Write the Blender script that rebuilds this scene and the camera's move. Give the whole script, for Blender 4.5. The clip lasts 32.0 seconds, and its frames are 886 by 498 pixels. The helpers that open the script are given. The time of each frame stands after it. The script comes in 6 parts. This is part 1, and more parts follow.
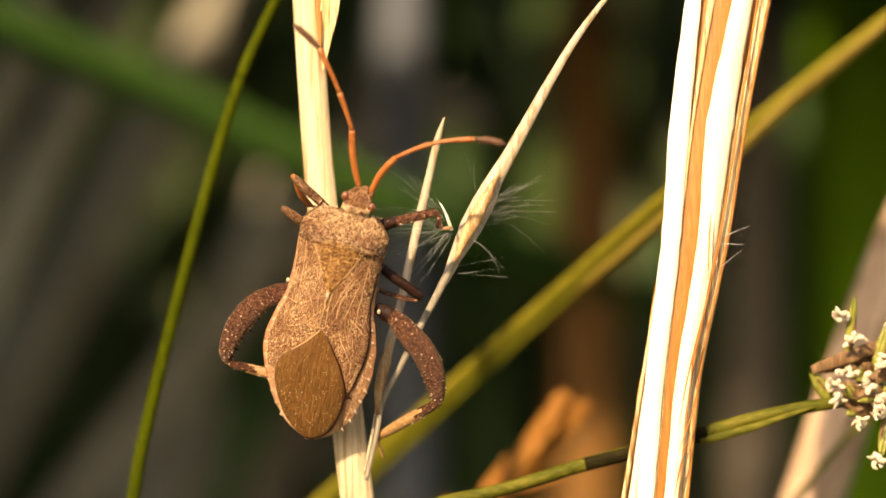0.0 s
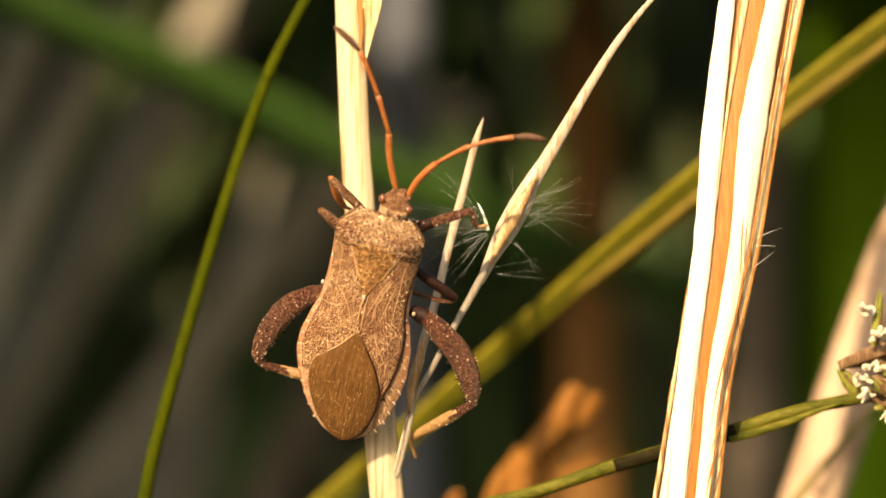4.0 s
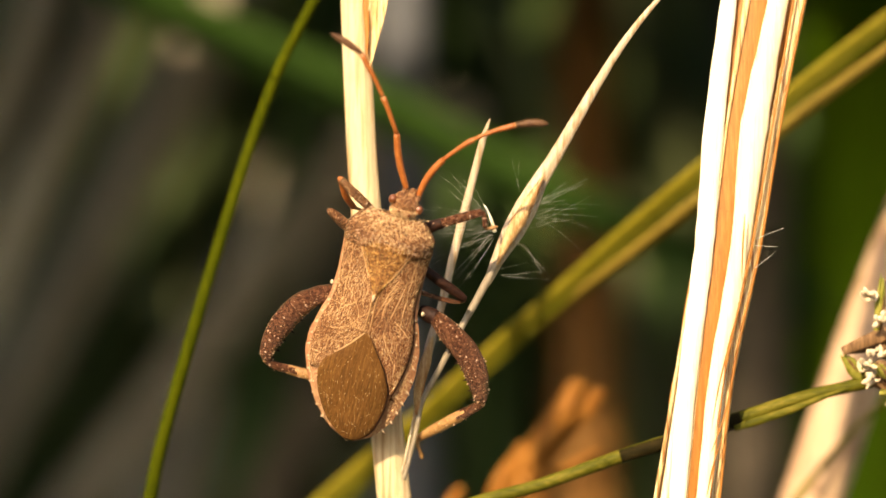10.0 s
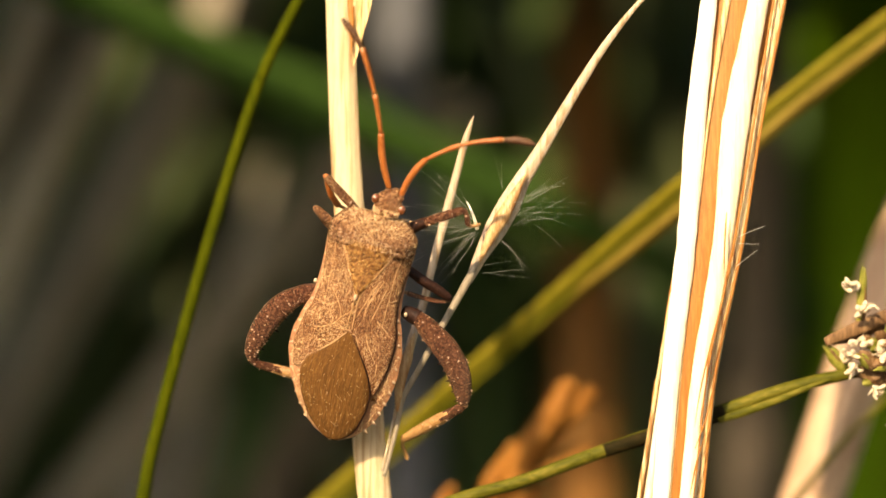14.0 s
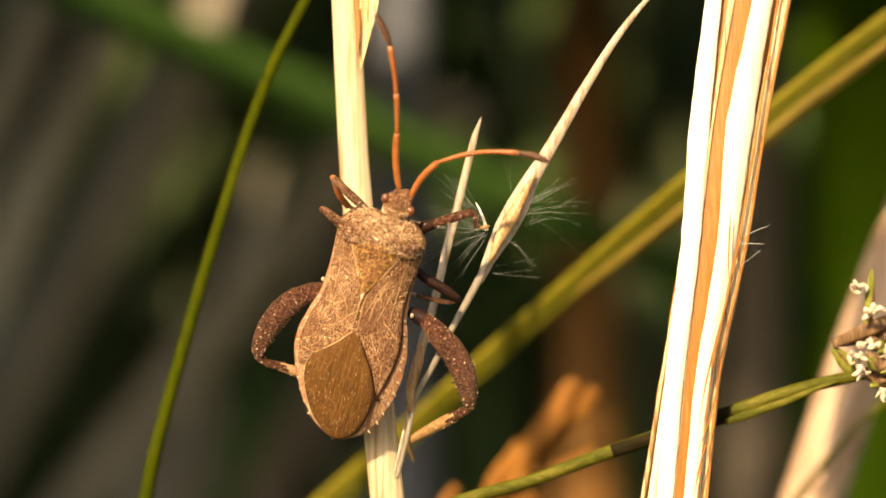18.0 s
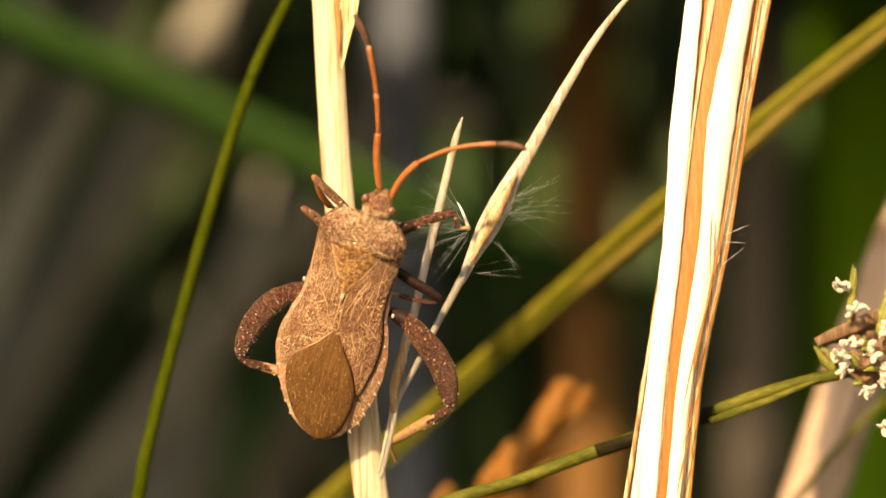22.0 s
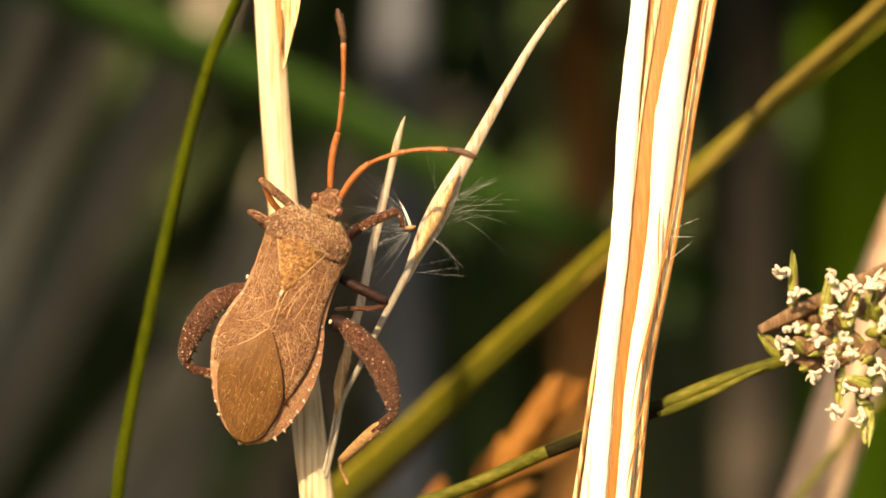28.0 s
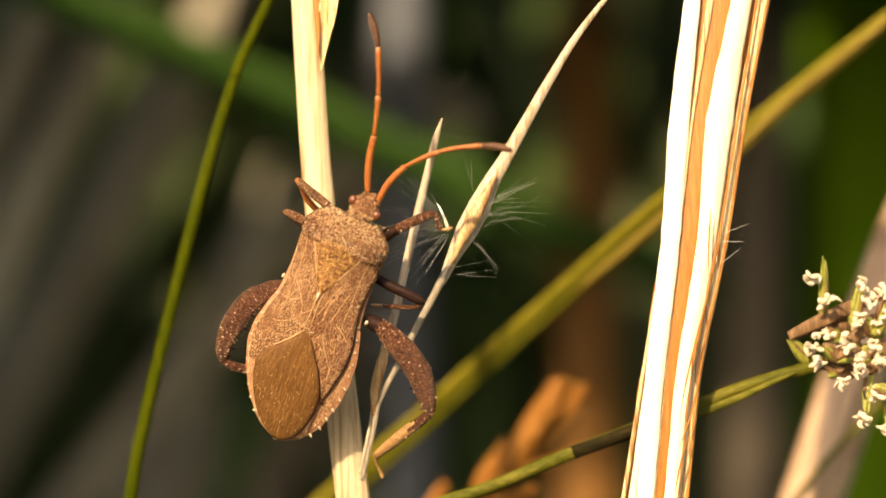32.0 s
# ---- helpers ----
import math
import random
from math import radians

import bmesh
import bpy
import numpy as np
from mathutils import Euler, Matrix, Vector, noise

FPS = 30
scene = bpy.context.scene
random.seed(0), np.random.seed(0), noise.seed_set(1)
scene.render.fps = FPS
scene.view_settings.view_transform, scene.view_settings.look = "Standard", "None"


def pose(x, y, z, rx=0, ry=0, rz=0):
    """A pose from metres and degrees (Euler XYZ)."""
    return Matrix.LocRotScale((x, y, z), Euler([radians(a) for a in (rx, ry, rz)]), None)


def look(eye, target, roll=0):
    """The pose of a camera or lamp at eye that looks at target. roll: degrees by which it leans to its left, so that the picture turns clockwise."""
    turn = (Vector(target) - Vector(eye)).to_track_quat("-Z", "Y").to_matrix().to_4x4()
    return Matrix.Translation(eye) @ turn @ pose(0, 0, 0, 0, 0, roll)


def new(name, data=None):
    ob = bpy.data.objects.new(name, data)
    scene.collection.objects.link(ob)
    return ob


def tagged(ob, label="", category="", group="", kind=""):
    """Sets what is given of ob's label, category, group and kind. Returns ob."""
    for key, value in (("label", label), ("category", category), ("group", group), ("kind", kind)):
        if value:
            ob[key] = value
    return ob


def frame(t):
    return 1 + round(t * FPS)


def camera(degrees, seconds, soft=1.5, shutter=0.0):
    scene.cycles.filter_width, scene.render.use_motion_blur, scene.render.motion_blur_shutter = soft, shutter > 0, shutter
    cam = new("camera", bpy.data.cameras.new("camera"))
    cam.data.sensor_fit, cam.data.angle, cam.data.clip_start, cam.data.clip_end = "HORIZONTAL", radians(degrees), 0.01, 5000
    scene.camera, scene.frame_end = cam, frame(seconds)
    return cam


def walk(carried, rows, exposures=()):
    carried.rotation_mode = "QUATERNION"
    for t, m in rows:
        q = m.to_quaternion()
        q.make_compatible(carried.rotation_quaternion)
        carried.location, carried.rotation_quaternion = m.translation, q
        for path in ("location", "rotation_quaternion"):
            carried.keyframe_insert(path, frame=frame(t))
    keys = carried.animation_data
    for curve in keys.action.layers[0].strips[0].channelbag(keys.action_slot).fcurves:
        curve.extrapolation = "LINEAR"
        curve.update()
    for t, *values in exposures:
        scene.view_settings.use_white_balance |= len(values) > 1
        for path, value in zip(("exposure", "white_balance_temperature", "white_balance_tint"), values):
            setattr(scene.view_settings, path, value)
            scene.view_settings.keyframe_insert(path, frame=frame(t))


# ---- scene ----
# The view stands still before a bug on a dry grass stem; lengths below are in grid steps of 0.025 mm
# across the plane of the bug (u to the right, v down) and in millimetres of depth behind it.
CAM_Z, CAM_D, G, MM = 0.12, 0.1238, 0.000025, 0.001
cam = camera(18.0, 32.0, soft=1.6)
cam.data.dof.use_dof = True
cam.data.dof.focus_distance = CAM_D - 0.0008
cam.data.dof.aperture_fstop = 27.0
walk(cam, [(0.0, pose(0, -CAM_D, CAM_Z, 90, 0, 0)), (32.0, pose(0, -CAM_D, CAM_Z, 90, 0, 0))], [(0.0, 0.96, 8350, 12), (32.0, 0.96, 8350, 12)])

# ---- light: low warm sun over the left shoulder, clear sky ----
SUN = Vector((-0.42, -1.0, 0.68)).normalized()
sun = new("sun", bpy.data.lights.new("sun", "SUN"))
sun.data.energy, sun.data.angle, sun.data.color = 5.0, radians(1.2), (1.0, 0.87, 0.68)
sun.matrix_world = look(SUN, (0, 0, 0))
world = bpy.data.worlds.new("sky")
scene.world = world
world.use_nodes = True
wn = world.node_tree.nodes
sky = wn.new("ShaderNodeTexSky")
sky.sky_type, sky.sun_disc = "NISHITA", False
sky.dust_density, sky.ozone_density = 1.8, 1.0
sky.sun_elevation, sky.sun_rotation = math.asin(SUN.z), math.atan2(SUN.x, SUN.y) % (2 * math.pi)
wn["Background"].inputs["Strength"].default_value = 0.15
world.node_tree.links.new(sky.outputs[0], wn["Background"].inputs[0])


# ---- materials ----
def material(name, colors, scale, stretch=(1, 1, 1), rough=0.6, bump=0.3, bump_mm=0.03, speck=None, coat=0.0, through_light=0.0, islands=False, fine=4.0, sheen=0.0, streak=None, net=None, metal=0.0, gloss=0.5, span=0.36):
    """colors: dark to light, mixed by noise. scale: noise cells per metre. span: how wide a range of the noise the colours share. speck: (colour, cells per metre, size)."""
    m = bpy.data.materials.new(name)
    m.use_nodes = True
    n, l = m.node_tree.nodes, m.node_tree.links
    b = n["Principled BSDF"]
    tc = n.new("ShaderNodeTexCoord")
    mp = n.new("ShaderNodeMapping")
    mp.inputs["Scale"].default_value = stretch
    l.new(tc.outputs["Object"], mp.inputs[0])
    a = n.new("ShaderNodeTexNoise")
    a.inputs["Scale"].default_value, a.inputs["Detail"].default_value = scale, 5.0
    f = n.new("ShaderNodeTexNoise")
    f.inputs["Scale"].default_value, f.inputs["Detail"].default_value = scale * fine, 3.0
    l.new(mp.outputs[0], a.inputs[0]), l.new(mp.outputs[0], f.inputs[0])
    mix = n.new("ShaderNodeMath")
    mix.operation = "MULTIPLY_ADD"
    mix.inputs[1].default_value = 0.55
    half = n.new("ShaderNodeMath")
    half.operation = "MULTIPLY"
    half.inputs[1].default_value = 0.45
    l.new(f.outputs[0], half.inputs[0])
    l.new(a.outputs[0], mix.inputs[0]), l.new(half.outputs[0], mix.inputs[2])
    ramp = n.new("ShaderNodeValToRGB")
    for i, c in enumerate(colors):
        at_ = 0.5 - 0.5 * span + span * i / max(1, len(colors) - 1)
        e = ramp.color_ramp.elements[i] if i < 2 else ramp.color_ramp.elements.new(at_)
        e.position, e.color = at_, (*c, 1)
    l.new(mix.outputs[0], ramp.inputs[0])
    color = ramp.outputs[0]
    if islands:
        geo = n.new("ShaderNodeNewGeometry")
        hs = n.new("ShaderNodeValToRGB")
        for i, c in enumerate(islands):
            e = hs.color_ramp.elements[i] if i < 2 else hs.color_ramp.elements.new(i / (len(islands) - 1))
            e.position, e.color = i / (len(islands) - 1), (*c, 1)
        l.new(geo.outputs["Random Per Island"], hs.inputs[0])
        mul = n.new("ShaderNodeMix")
        mul.data_type, mul.blend_type = "RGBA", "MULTIPLY"
        mul.inputs[0].default_value = 1.0
        l.new(color, mul.inputs[6]), l.new(hs.outputs[0], mul.inputs[7])
        color = mul.outputs[2]
    height = mix.outputs[0]
    if speck:
        v = n.new("ShaderNodeTexVoronoi")
        v.inputs["Scale"].default_value = speck[1]
        l.new(tc.outputs["Object"], v.inputs[0])
        near = n.new("ShaderNodeMapRange")
        near.inputs[1].default_value, near.inputs[2].default_value = speck[2] * 0.5, speck[2]
        near.inputs[3].default_value, near.inputs[4].default_value = 1.0, 0.0
        l.new(v.outputs["Distance"], near.inputs[0])
        over = n.new("ShaderNodeMix")
        over.data_type = "RGBA"
        over.inputs[7].default_value = (*speck[0], 1)
        l.new(near.outputs[0], over.inputs[0]), l.new(color, over.inputs[6])
        color = over.outputs[2]
        add = n.new("ShaderNodeMath")
        add.operation = "ADD"
        l.new(height, add.inputs[0]), l.new(near.outputs[0], add.inputs[1])
        height = add.outputs[0]
    if streak:
        w = n.new("ShaderNodeTexNoise")
        w.inputs["Scale"].default_value, w.inputs["Detail"].default_value = streak[1], 2.0
        m2 = n.new("ShaderNodeMapping")
        m2.inputs["Scale"].default_value = streak[2]
        l.new(tc.outputs["Object"], m2.inputs[0]), l.new(m2.outputs[0], w.inputs[0])
        th = n.new("ShaderNodeMapRange")
        th.inputs[1].default_value, th.inputs[2].default_value = 0.52, 0.66
        l.new(w.outputs[0], th.inputs[0])
        ov = n.new("ShaderNodeMix")
        ov.data_type = "RGBA"
        ov.inputs[7].default_value = (*streak[0], 1)
        l.new(th.outputs[0], ov.inputs[0]), l.new(color, ov.inputs[6])
        color = ov.outputs[2]
    if net:
        warp = n.new("ShaderNodeTexNoise")
        warp.inputs["Scale"].default_value = net[1] * 0.8
        l.new(tc.outputs["Object"], warp.inputs[0])
        m3 = n.new("ShaderNodeMapping")
        m3.inputs["Scale"].default_value = net[3]
        l.new(tc.outputs["Object"], m3.inputs[0])
        sh = n.new("ShaderNodeVectorMath")
        sh.operation = "MULTIPLY_ADD"
        sh.inputs[1].default_value = (0.9 / net[1],) * 3
        l.new(warp.outputs["Color"], sh.inputs[0]), l.new(m3.outputs[0], sh.inputs[2])
        cells = n.new("ShaderNodeTexVoronoi")
        cells.feature = "DISTANCE_TO_EDGE"
        cells.inputs["Scale"].default_value = net[1]
        l.new(sh.outputs[0], cells.inputs[0])
        vein = n.new("ShaderNodeMapRange")
        vein.inputs[1].default_value, vein.inputs[2].default_value = net[2] * 0.4, net[2]
        vein.inputs[3].default_value, vein.inputs[4].default_value = 0.28, 0.0
        l.new(cells.outputs["Distance"], vein.inputs[0])
        on = n.new("ShaderNodeMix")
        on.data_type = "RGBA"
        on.inputs[7].default_value = (*net[0], 1)
        l.new(vein.outputs[0], on.inputs[0]), l.new(color, on.inputs[6])
        color = on.outputs[2]
        plus = n.new("ShaderNodeMath")
        plus.operation = "MULTIPLY_ADD"
        plus.inputs[1].default_value = 0.35
        l.new(vein.outputs[0], plus.inputs[0]), l.new(height, plus.inputs[2])
        height = plus.outputs[0]
    l.new(color, b.inputs["Base Color"])
    b.inputs["Roughness"].default_value = rough
    b.inputs["Metallic"].default_value = metal
    b.inputs["Specular IOR Level"].default_value = gloss
    b.inputs["Coat Weight"].default_value = coat
    b.inputs["Coat Roughness"].default_value = 0.25
    b.inputs["Sheen Weight"].default_value = sheen
    if bump:
        bp = n.new("ShaderNodeBump")
        bp.inputs["Strength"].default_value, bp.inputs["Distance"].default_value = bump, bump_mm * MM
        l.new(height, bp.inputs["Height"]), l.new(bp.outputs[0], b.inputs["Normal"])
    if through_light:
        t = n.new("ShaderNodeBsdfTranslucent")
        l.new(color, t.inputs[0])
        ms = n.new("ShaderNodeMixShader")
        ms.inputs[0].default_value = through_light
        l.new(b.outputs[0], ms.inputs[1]), l.new(t.outputs[0], ms.inputs[2])
        l.new(ms.outputs[0], n["Material Output"].inputs[0])
    return m


LONG = (1, 1, 0.06)
M_STRAW = material("pale_straw", [(0.82, 0.69, 0.45), (0.91, 0.84, 0.67), (0.93, 0.90, 0.77)], 3000, LONG, 0.45, 0.3, 0.03, through_light=0.12)
M_STRAW_FIB = material("fibrous_straw", [(0.76, 0.59, 0.33), (0.88, 0.77, 0.53), (0.92, 0.85, 0.66)], 6000, LONG, 0.45, 0.4, 0.04, through_light=0.12, streak=((0.82, 0.66, 0.41), 6500, (1, 1, 0.02)))
M_STEM = material("pale_stem", [(0.62, 0.45, 0.24), (0.78, 0.63, 0.39), (0.84, 0.73, 0.50)], 5000, LONG, 0.5, 0.4, 0.04, through_light=0.4, streak=((0.50, 0.31, 0.15), 4200, (1, 1, 0.03)))
M_STRAW_TAN = material("orange_straw", [(0.30, 0.105, 0.017), (0.43, 0.168, 0.032), (0.54, 0.245, 0.058)], 6000, LONG, 0.5, 0.4, 0.03, through_light=0.3, speck=((0.17, 0.06, 0.012), 3500, 0.11))
M_STRAW_YEL = material("yellow_straw", [(0.55, 0.34, 0.12), (0.74, 0.55, 0.27), (0.82, 0.68, 0.42)], 6000, LONG, 0.45, 0.5, 0.04, through_light=0.2, streak=((0.35, 0.14, 0.04), 9000, (1, 1, 0.03)))
M_AWN = material("cream_awn", [(0.42, 0.30, 0.185), (0.54, 0.42, 0.29), (0.64, 0.54, 0.41)], 4000, LONG, 0.45, 0.35, 0.03, through_light=0.25, streak=((0.38, 0.24, 0.125), 5000, (1, 1, 0.04)))
M_STALK = material("grey_beige_stalk", [(0.24, 0.19, 0.13), (0.34, 0.28, 0.20), (0.42, 0.36, 0.27)], 4000, LONG, 0.5, 0.35, 0.03, through_light=0.3)
M_HUSK = material("spikelet_husk", [(0.40, 0.20, 0.07), (0.58, 0.36, 0.16), (0.74, 0.55, 0.31)], 5000, (1, 1, 0.15), 0.45, 0.4, 0.03, through_light=0.3, streak=((0.34, 0.14, 0.04), 3000, (1, 1, 0.08)))
M_HAIR = material("silky_hair", [(0.80, 0.77, 0.68), (0.93, 0.92, 0.87)], 9000, rough=0.25, bump=0, through_light=0.3)
M_GREEN = material("green_stem", [(0.020, 0.027, 0.0008), (0.034, 0.042, 0.0012), (0.062, 0.067, 0.003)], 6000, LONG, 0.8, 0.4, 0.03, gloss=0.03)
M_SEDGE = material("sedge_green", [(0.036, 0.038, 0.003), (0.072, 0.068, 0.006), (0.145, 0.115, 0.018)], 5000, (0.1, 1, 0.3), 0.65, 0.5, 0.04, gloss=0.1)
M_OLIVE = material("olive_blade", [(0.098, 0.085, 0.005), (0.14, 0.115, 0.009), (0.185, 0.145, 0.016)], 4000, (0.12, 1, 0.12), 0.65, 0.3, 0.03, through_light=0.15, gloss=0.08)
M_OLIVE_DARK = material("green_olive_blade", [(0.075, 0.077, 0.005), (0.108, 0.102, 0.008), (0.145, 0.128, 0.014)], 4000, (0.12, 1, 0.12), 0.65, 0.3, 0.03, through_light=0.15, gloss=0.08)
M_RUST = material("rusty_blade", [(0.085, 0.058, 0.008), (0.125, 0.086, 0.012), (0.168, 0.115, 0.022)], 4000, (0.12, 1, 0.12), 0.7, 0.3, 0.03, gloss=0.1)
M_NODE = material("dark_sheath", [(0.006, 0.005, 0.0015), (0.013, 0.010, 0.003), (0.03, 0.020, 0.006)], 8000, (0.1, 1, 0.3), 0.8, 0.4, 0.03, gloss=0.05)
M_PINK = material("tan_reed", [(0.36, 0.22, 0.13), (0.45, 0.29, 0.175), (0.52, 0.355, 0.23)], 900, (1, 1, 0.15), 0.55, 0.2, 0.05, streak=((0.30, 0.175, 0.10), 700, (1, 1, 0.5)))
M_ORANGE = material("rusty_scale", [(0.205, 0.072, 0.011), (0.31, 0.12, 0.02), (0.43, 0.195, 0.045)], 2500, rough=0.6, bump=0.3, bump_mm=0.04, through_light=0.3, gloss=0.2)
M_BUG = material("brown_cuticle", [(0.075, 0.027, 0.011), (0.205, 0.079, 0.031), (0.45, 0.218, 0.098)], 15000, (1, 1, 0.6), rough=0.26, bump=1.0, bump_mm=0.14, speck=((0.94, 0.62, 0.33), 12500, 0.26), fine=2.0, net=((0.76, 0.48, 0.25), 1500, 0.035, (1, 1, 0.45)), metal=0.4, span=0.26)
M_PRONOTUM = material("grainy_cuticle", [(0.055, 0.020, 0.008), (0.19, 0.074, 0.030), (0.50, 0.26, 0.122)], 12000, (0.7, 1, 1), rough=0.26, bump=1.0, bump_mm=0.18, speck=((0.95, 0.64, 0.36), 10500, 0.28), fine=2.0, metal=0.4, span=0.25)
M_VEIN = material("pale_vein", [(0.36, 0.18, 0.07), (0.60, 0.36, 0.17)], 6000, rough=0.36, bump=0.6, bump_mm=0.03)
M_SCUT = material("amber_cuticle", [(0.085, 0.031, 0.009), (0.27, 0.112, 0.033), (0.62, 0.34, 0.105)], 6500, rough=0.25, bump=1.0, bump_mm=0.16, speck=((0.97, 0.68, 0.27), 8000, 0.26), fine=3.0, metal=0.4, span=0.24)
M_MEMBRANE = material("bronze_membrane", [(0.105, 0.044, 0.013), (0.175, 0.076, 0.023), (0.30, 0.145, 0.045)], 11000, (1, 1, 0.06), 0.24, 0.9, 0.05, speck=((0.98, 0.72, 0.36), 4600, 0.09), coat=0.35, streak=((0.12, 0.051, 0.017), 14000, (1, 1, 0.03)), metal=0.28)
M_EDGE = material("banded_margin", [(0.20, 0.078, 0.036), (0.31, 0.138, 0.068), (0.42, 0.22, 0.12)], 5000, rough=0.4, bump=0.7, bump_mm=0.05, speck=((0.62, 0.40, 0.25), 9000, 0.16))
M_GRAIN = material("tan_granule", [(0.34, 0.19, 0.11), (0.54, 0.37, 0.24)], 8000, rough=0.35, bump=0.4)
M_BAND = material("pale_band", [(0.42, 0.25, 0.14), (0.58, 0.40, 0.25)], 8000, rough=0.45, bump=0.7, bump_mm=0.03)
M_PALE = material("pale_spot", [(0.38, 0.24, 0.145), (0.54, 0.39, 0.27)], 8000, rough=0.45, bump=0.6, bump_mm=0.03)
M_FEMUR = material("dark_femur", [(0.028, 0.009, 0.004), (0.112, 0.039, 0.019), (0.34, 0.155, 0.078)], 9000, rough=0.24, bump=1.0, bump_mm=0.18, speck=((0.78, 0.50, 0.29), 7000, 0.18), metal=0.36, span=0.34)
M_DARKLEG = material("black_brown_leg", [(0.007, 0.003, 0.002), (0.016, 0.006, 0.004), (0.042, 0.017, 0.010)], 6000, rough=0.5, bump=0.8, bump_mm=0.05, gloss=0.12)
M_TIBIA = material("tan_tibia", [(0.17, 0.078, 0.026), (0.30, 0.155, 0.058), (0.42, 0.25, 0.105)], 5000, rough=0.42, bump=0.8, bump_mm=0.05, speck=((0.10, 0.045, 0.02), 5500, 0.15))
M_ANTENNA = material("orange_antenna", [(0.17, 0.043, 0.010), (0.29, 0.085, 0.020), (0.38, 0.135, 0.04)], 6000, rough=0.38, bump=0.7, bump_mm=0.03, gloss=0.35)
M_CLUB = material("dark_antenna_club", [(0.035, 0.015, 0.008), (0.08, 0.036, 0.018), (0.17, 0.09, 0.05)], 7000, rough=0.5, bump=0.8, bump_mm=0.03, gloss=0.2)
M_DOWN = material("golden_down", [(0.48, 0.28, 0.125), (0.70, 0.46, 0.235)], 9000, rough=0.3, bump=0, metal=0.25)
M_GOLD = material("golden_vein", [(0.16, 0.07, 0.022), (0.28, 0.14, 0.045), (0.60, 0.37, 0.13)], 7000, rough=0.25, bump=0.8, bump_mm=0.05, metal=0.4)
M_EYE = material("copper_eye", [(0.085, 0.022, 0.009), (0.17, 0.055, 0.02)], 9000, rough=0.2, bump=0.3, bump_mm=0.01, coat=0.5)
M_FLORET = material("green_floret", [(0.14, 0.15, 0.02), (0.26, 0.25, 0.04), (0.38, 0.33, 0.09)], 4000, rough=0.45, bump=0.4, bump_mm=0.03, through_light=0.2)
M_BRACT = material("brown_bract", [(0.07, 0.034, 0.014), (0.14, 0.074, 0.032), (0.24, 0.14, 0.07)], 3000, LONG, 0.6, 0.5, 0.05, gloss=0.2)
M_STIGMA = material("white_stigma", [(0.50, 0.36, 0.21), (0.70, 0.57, 0.40), (0.86, 0.78, 0.64)], 9000, rough=0.5, bump=0.6, bump_mm=0.03, through_light=0.3)
M_REED_BROWN = material("brown_reed", [(0.105, 0.045, 0.011), (0.165, 0.074, 0.018), (0.23, 0.106, 0.028)], 500, (1, 1, 0.1), 0.7, 0.2, 0.05, gloss=0.2)
M_REED_PALE = material("pale_weathered_reed", [(0.295, 0.242, 0.178), (0.41, 0.35, 0.262), (0.51, 0.45, 0.345)], 300, (1, 1, 0.1), 0.7, 0.2, 0.05)
M_REED_SILVER = material("silver_grey_reed", [(0.072, 0.077, 0.092), (0.104, 0.111, 0.129), (0.133, 0.141, 0.160)], 300, (1, 1, 0.1), 0.6, 0.2, 0.05)
M_REED_GREY = material("weathered_reed", [(0.165, 0.138, 0.096), (0.24, 0.206, 0.146), (0.315, 0.274, 0.20)], 300, (1, 1, 0.1), 0.7, 0.2, 0.05)
M_REED_DULL = material("dull_reed", [(0.075, 0.058, 0.040), (0.115, 0.09, 0.064), (0.16, 0.128, 0.092)], 300, (1, 1, 0.1), 0.7, 0.2, 0.05, gloss=0.15)
M_DIM_LEAF = material("dim_green_leaf", [(0.034, 0.062, 0.020), (0.048, 0.085, 0.028), (0.064, 0.108, 0.038)], 400, (1, 1, 0.1), 0.8, 0.2, 0.05, gloss=0.1)
M_LEAF = material("green_leaf", [(0.044, 0.064, 0.024), (0.062, 0.088, 0.033), (0.082, 0.112, 0.044)], 400, (1, 1, 0.1), 0.8, 0.2, 0.05, through_light=0.2, gloss=0.1)
M_BROAD = material("broad_green_leaf", [(0.034, 0.078, 0.014), (0.046, 0.10, 0.019), (0.060, 0.122, 0.026)], 300, (1, 1, 0.1), 0.8, 0.2, 0.05, gloss=0.08)
M_TALL_LEAF = material("tall_green_leaf", [(0.060, 0.125, 0.004), (0.086, 0.17, 0.006), (0.118, 0.215, 0.01)], 400, (1, 1, 0.1), 0.8, 0.2, 0.05, through_light=0.25, gloss=0.05)
M_DARK_LEAF = material("dark_green_leaf", [(0.058, 0.115, 0.004), (0.080, 0.155, 0.006), (0.105, 0.20, 0.012)], 300, (1, 1, 0.1), 0.8, 0.2, 0.05, gloss=0.05)
M_THICKET = material("thicket", [(0.55, 0.55, 0.55), (0.8, 0.8, 0.8), (1, 1, 1)], 300, (1, 1, 0.1), 0.6, 0.2, 0.05,
                     islands=[(0.068, 0.14, 0.036), (0.10, 0.165, 0.044), (0.115, 0.17, 0.052), (0.125, 0.14, 0.068), (0.068, 0.15, 0.048), (0.17, 0.16, 0.11)])
M_SOIL = material("soil", [(0.035, 0.028, 0.016), (0.055, 0.06, 0.022), (0.10, 0.085, 0.045)], 40, rough=0.9, bump=0.6, bump_mm=3.0)


# ---- mesh helpers ----
def at(u, v, back=0.0):
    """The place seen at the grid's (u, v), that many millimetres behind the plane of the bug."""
    k = (CAM_D + back * MM) / CAM_D
    return Vector(((u - 784) * G * k, back * MM, CAM_Z + (441 - v) * G * k))


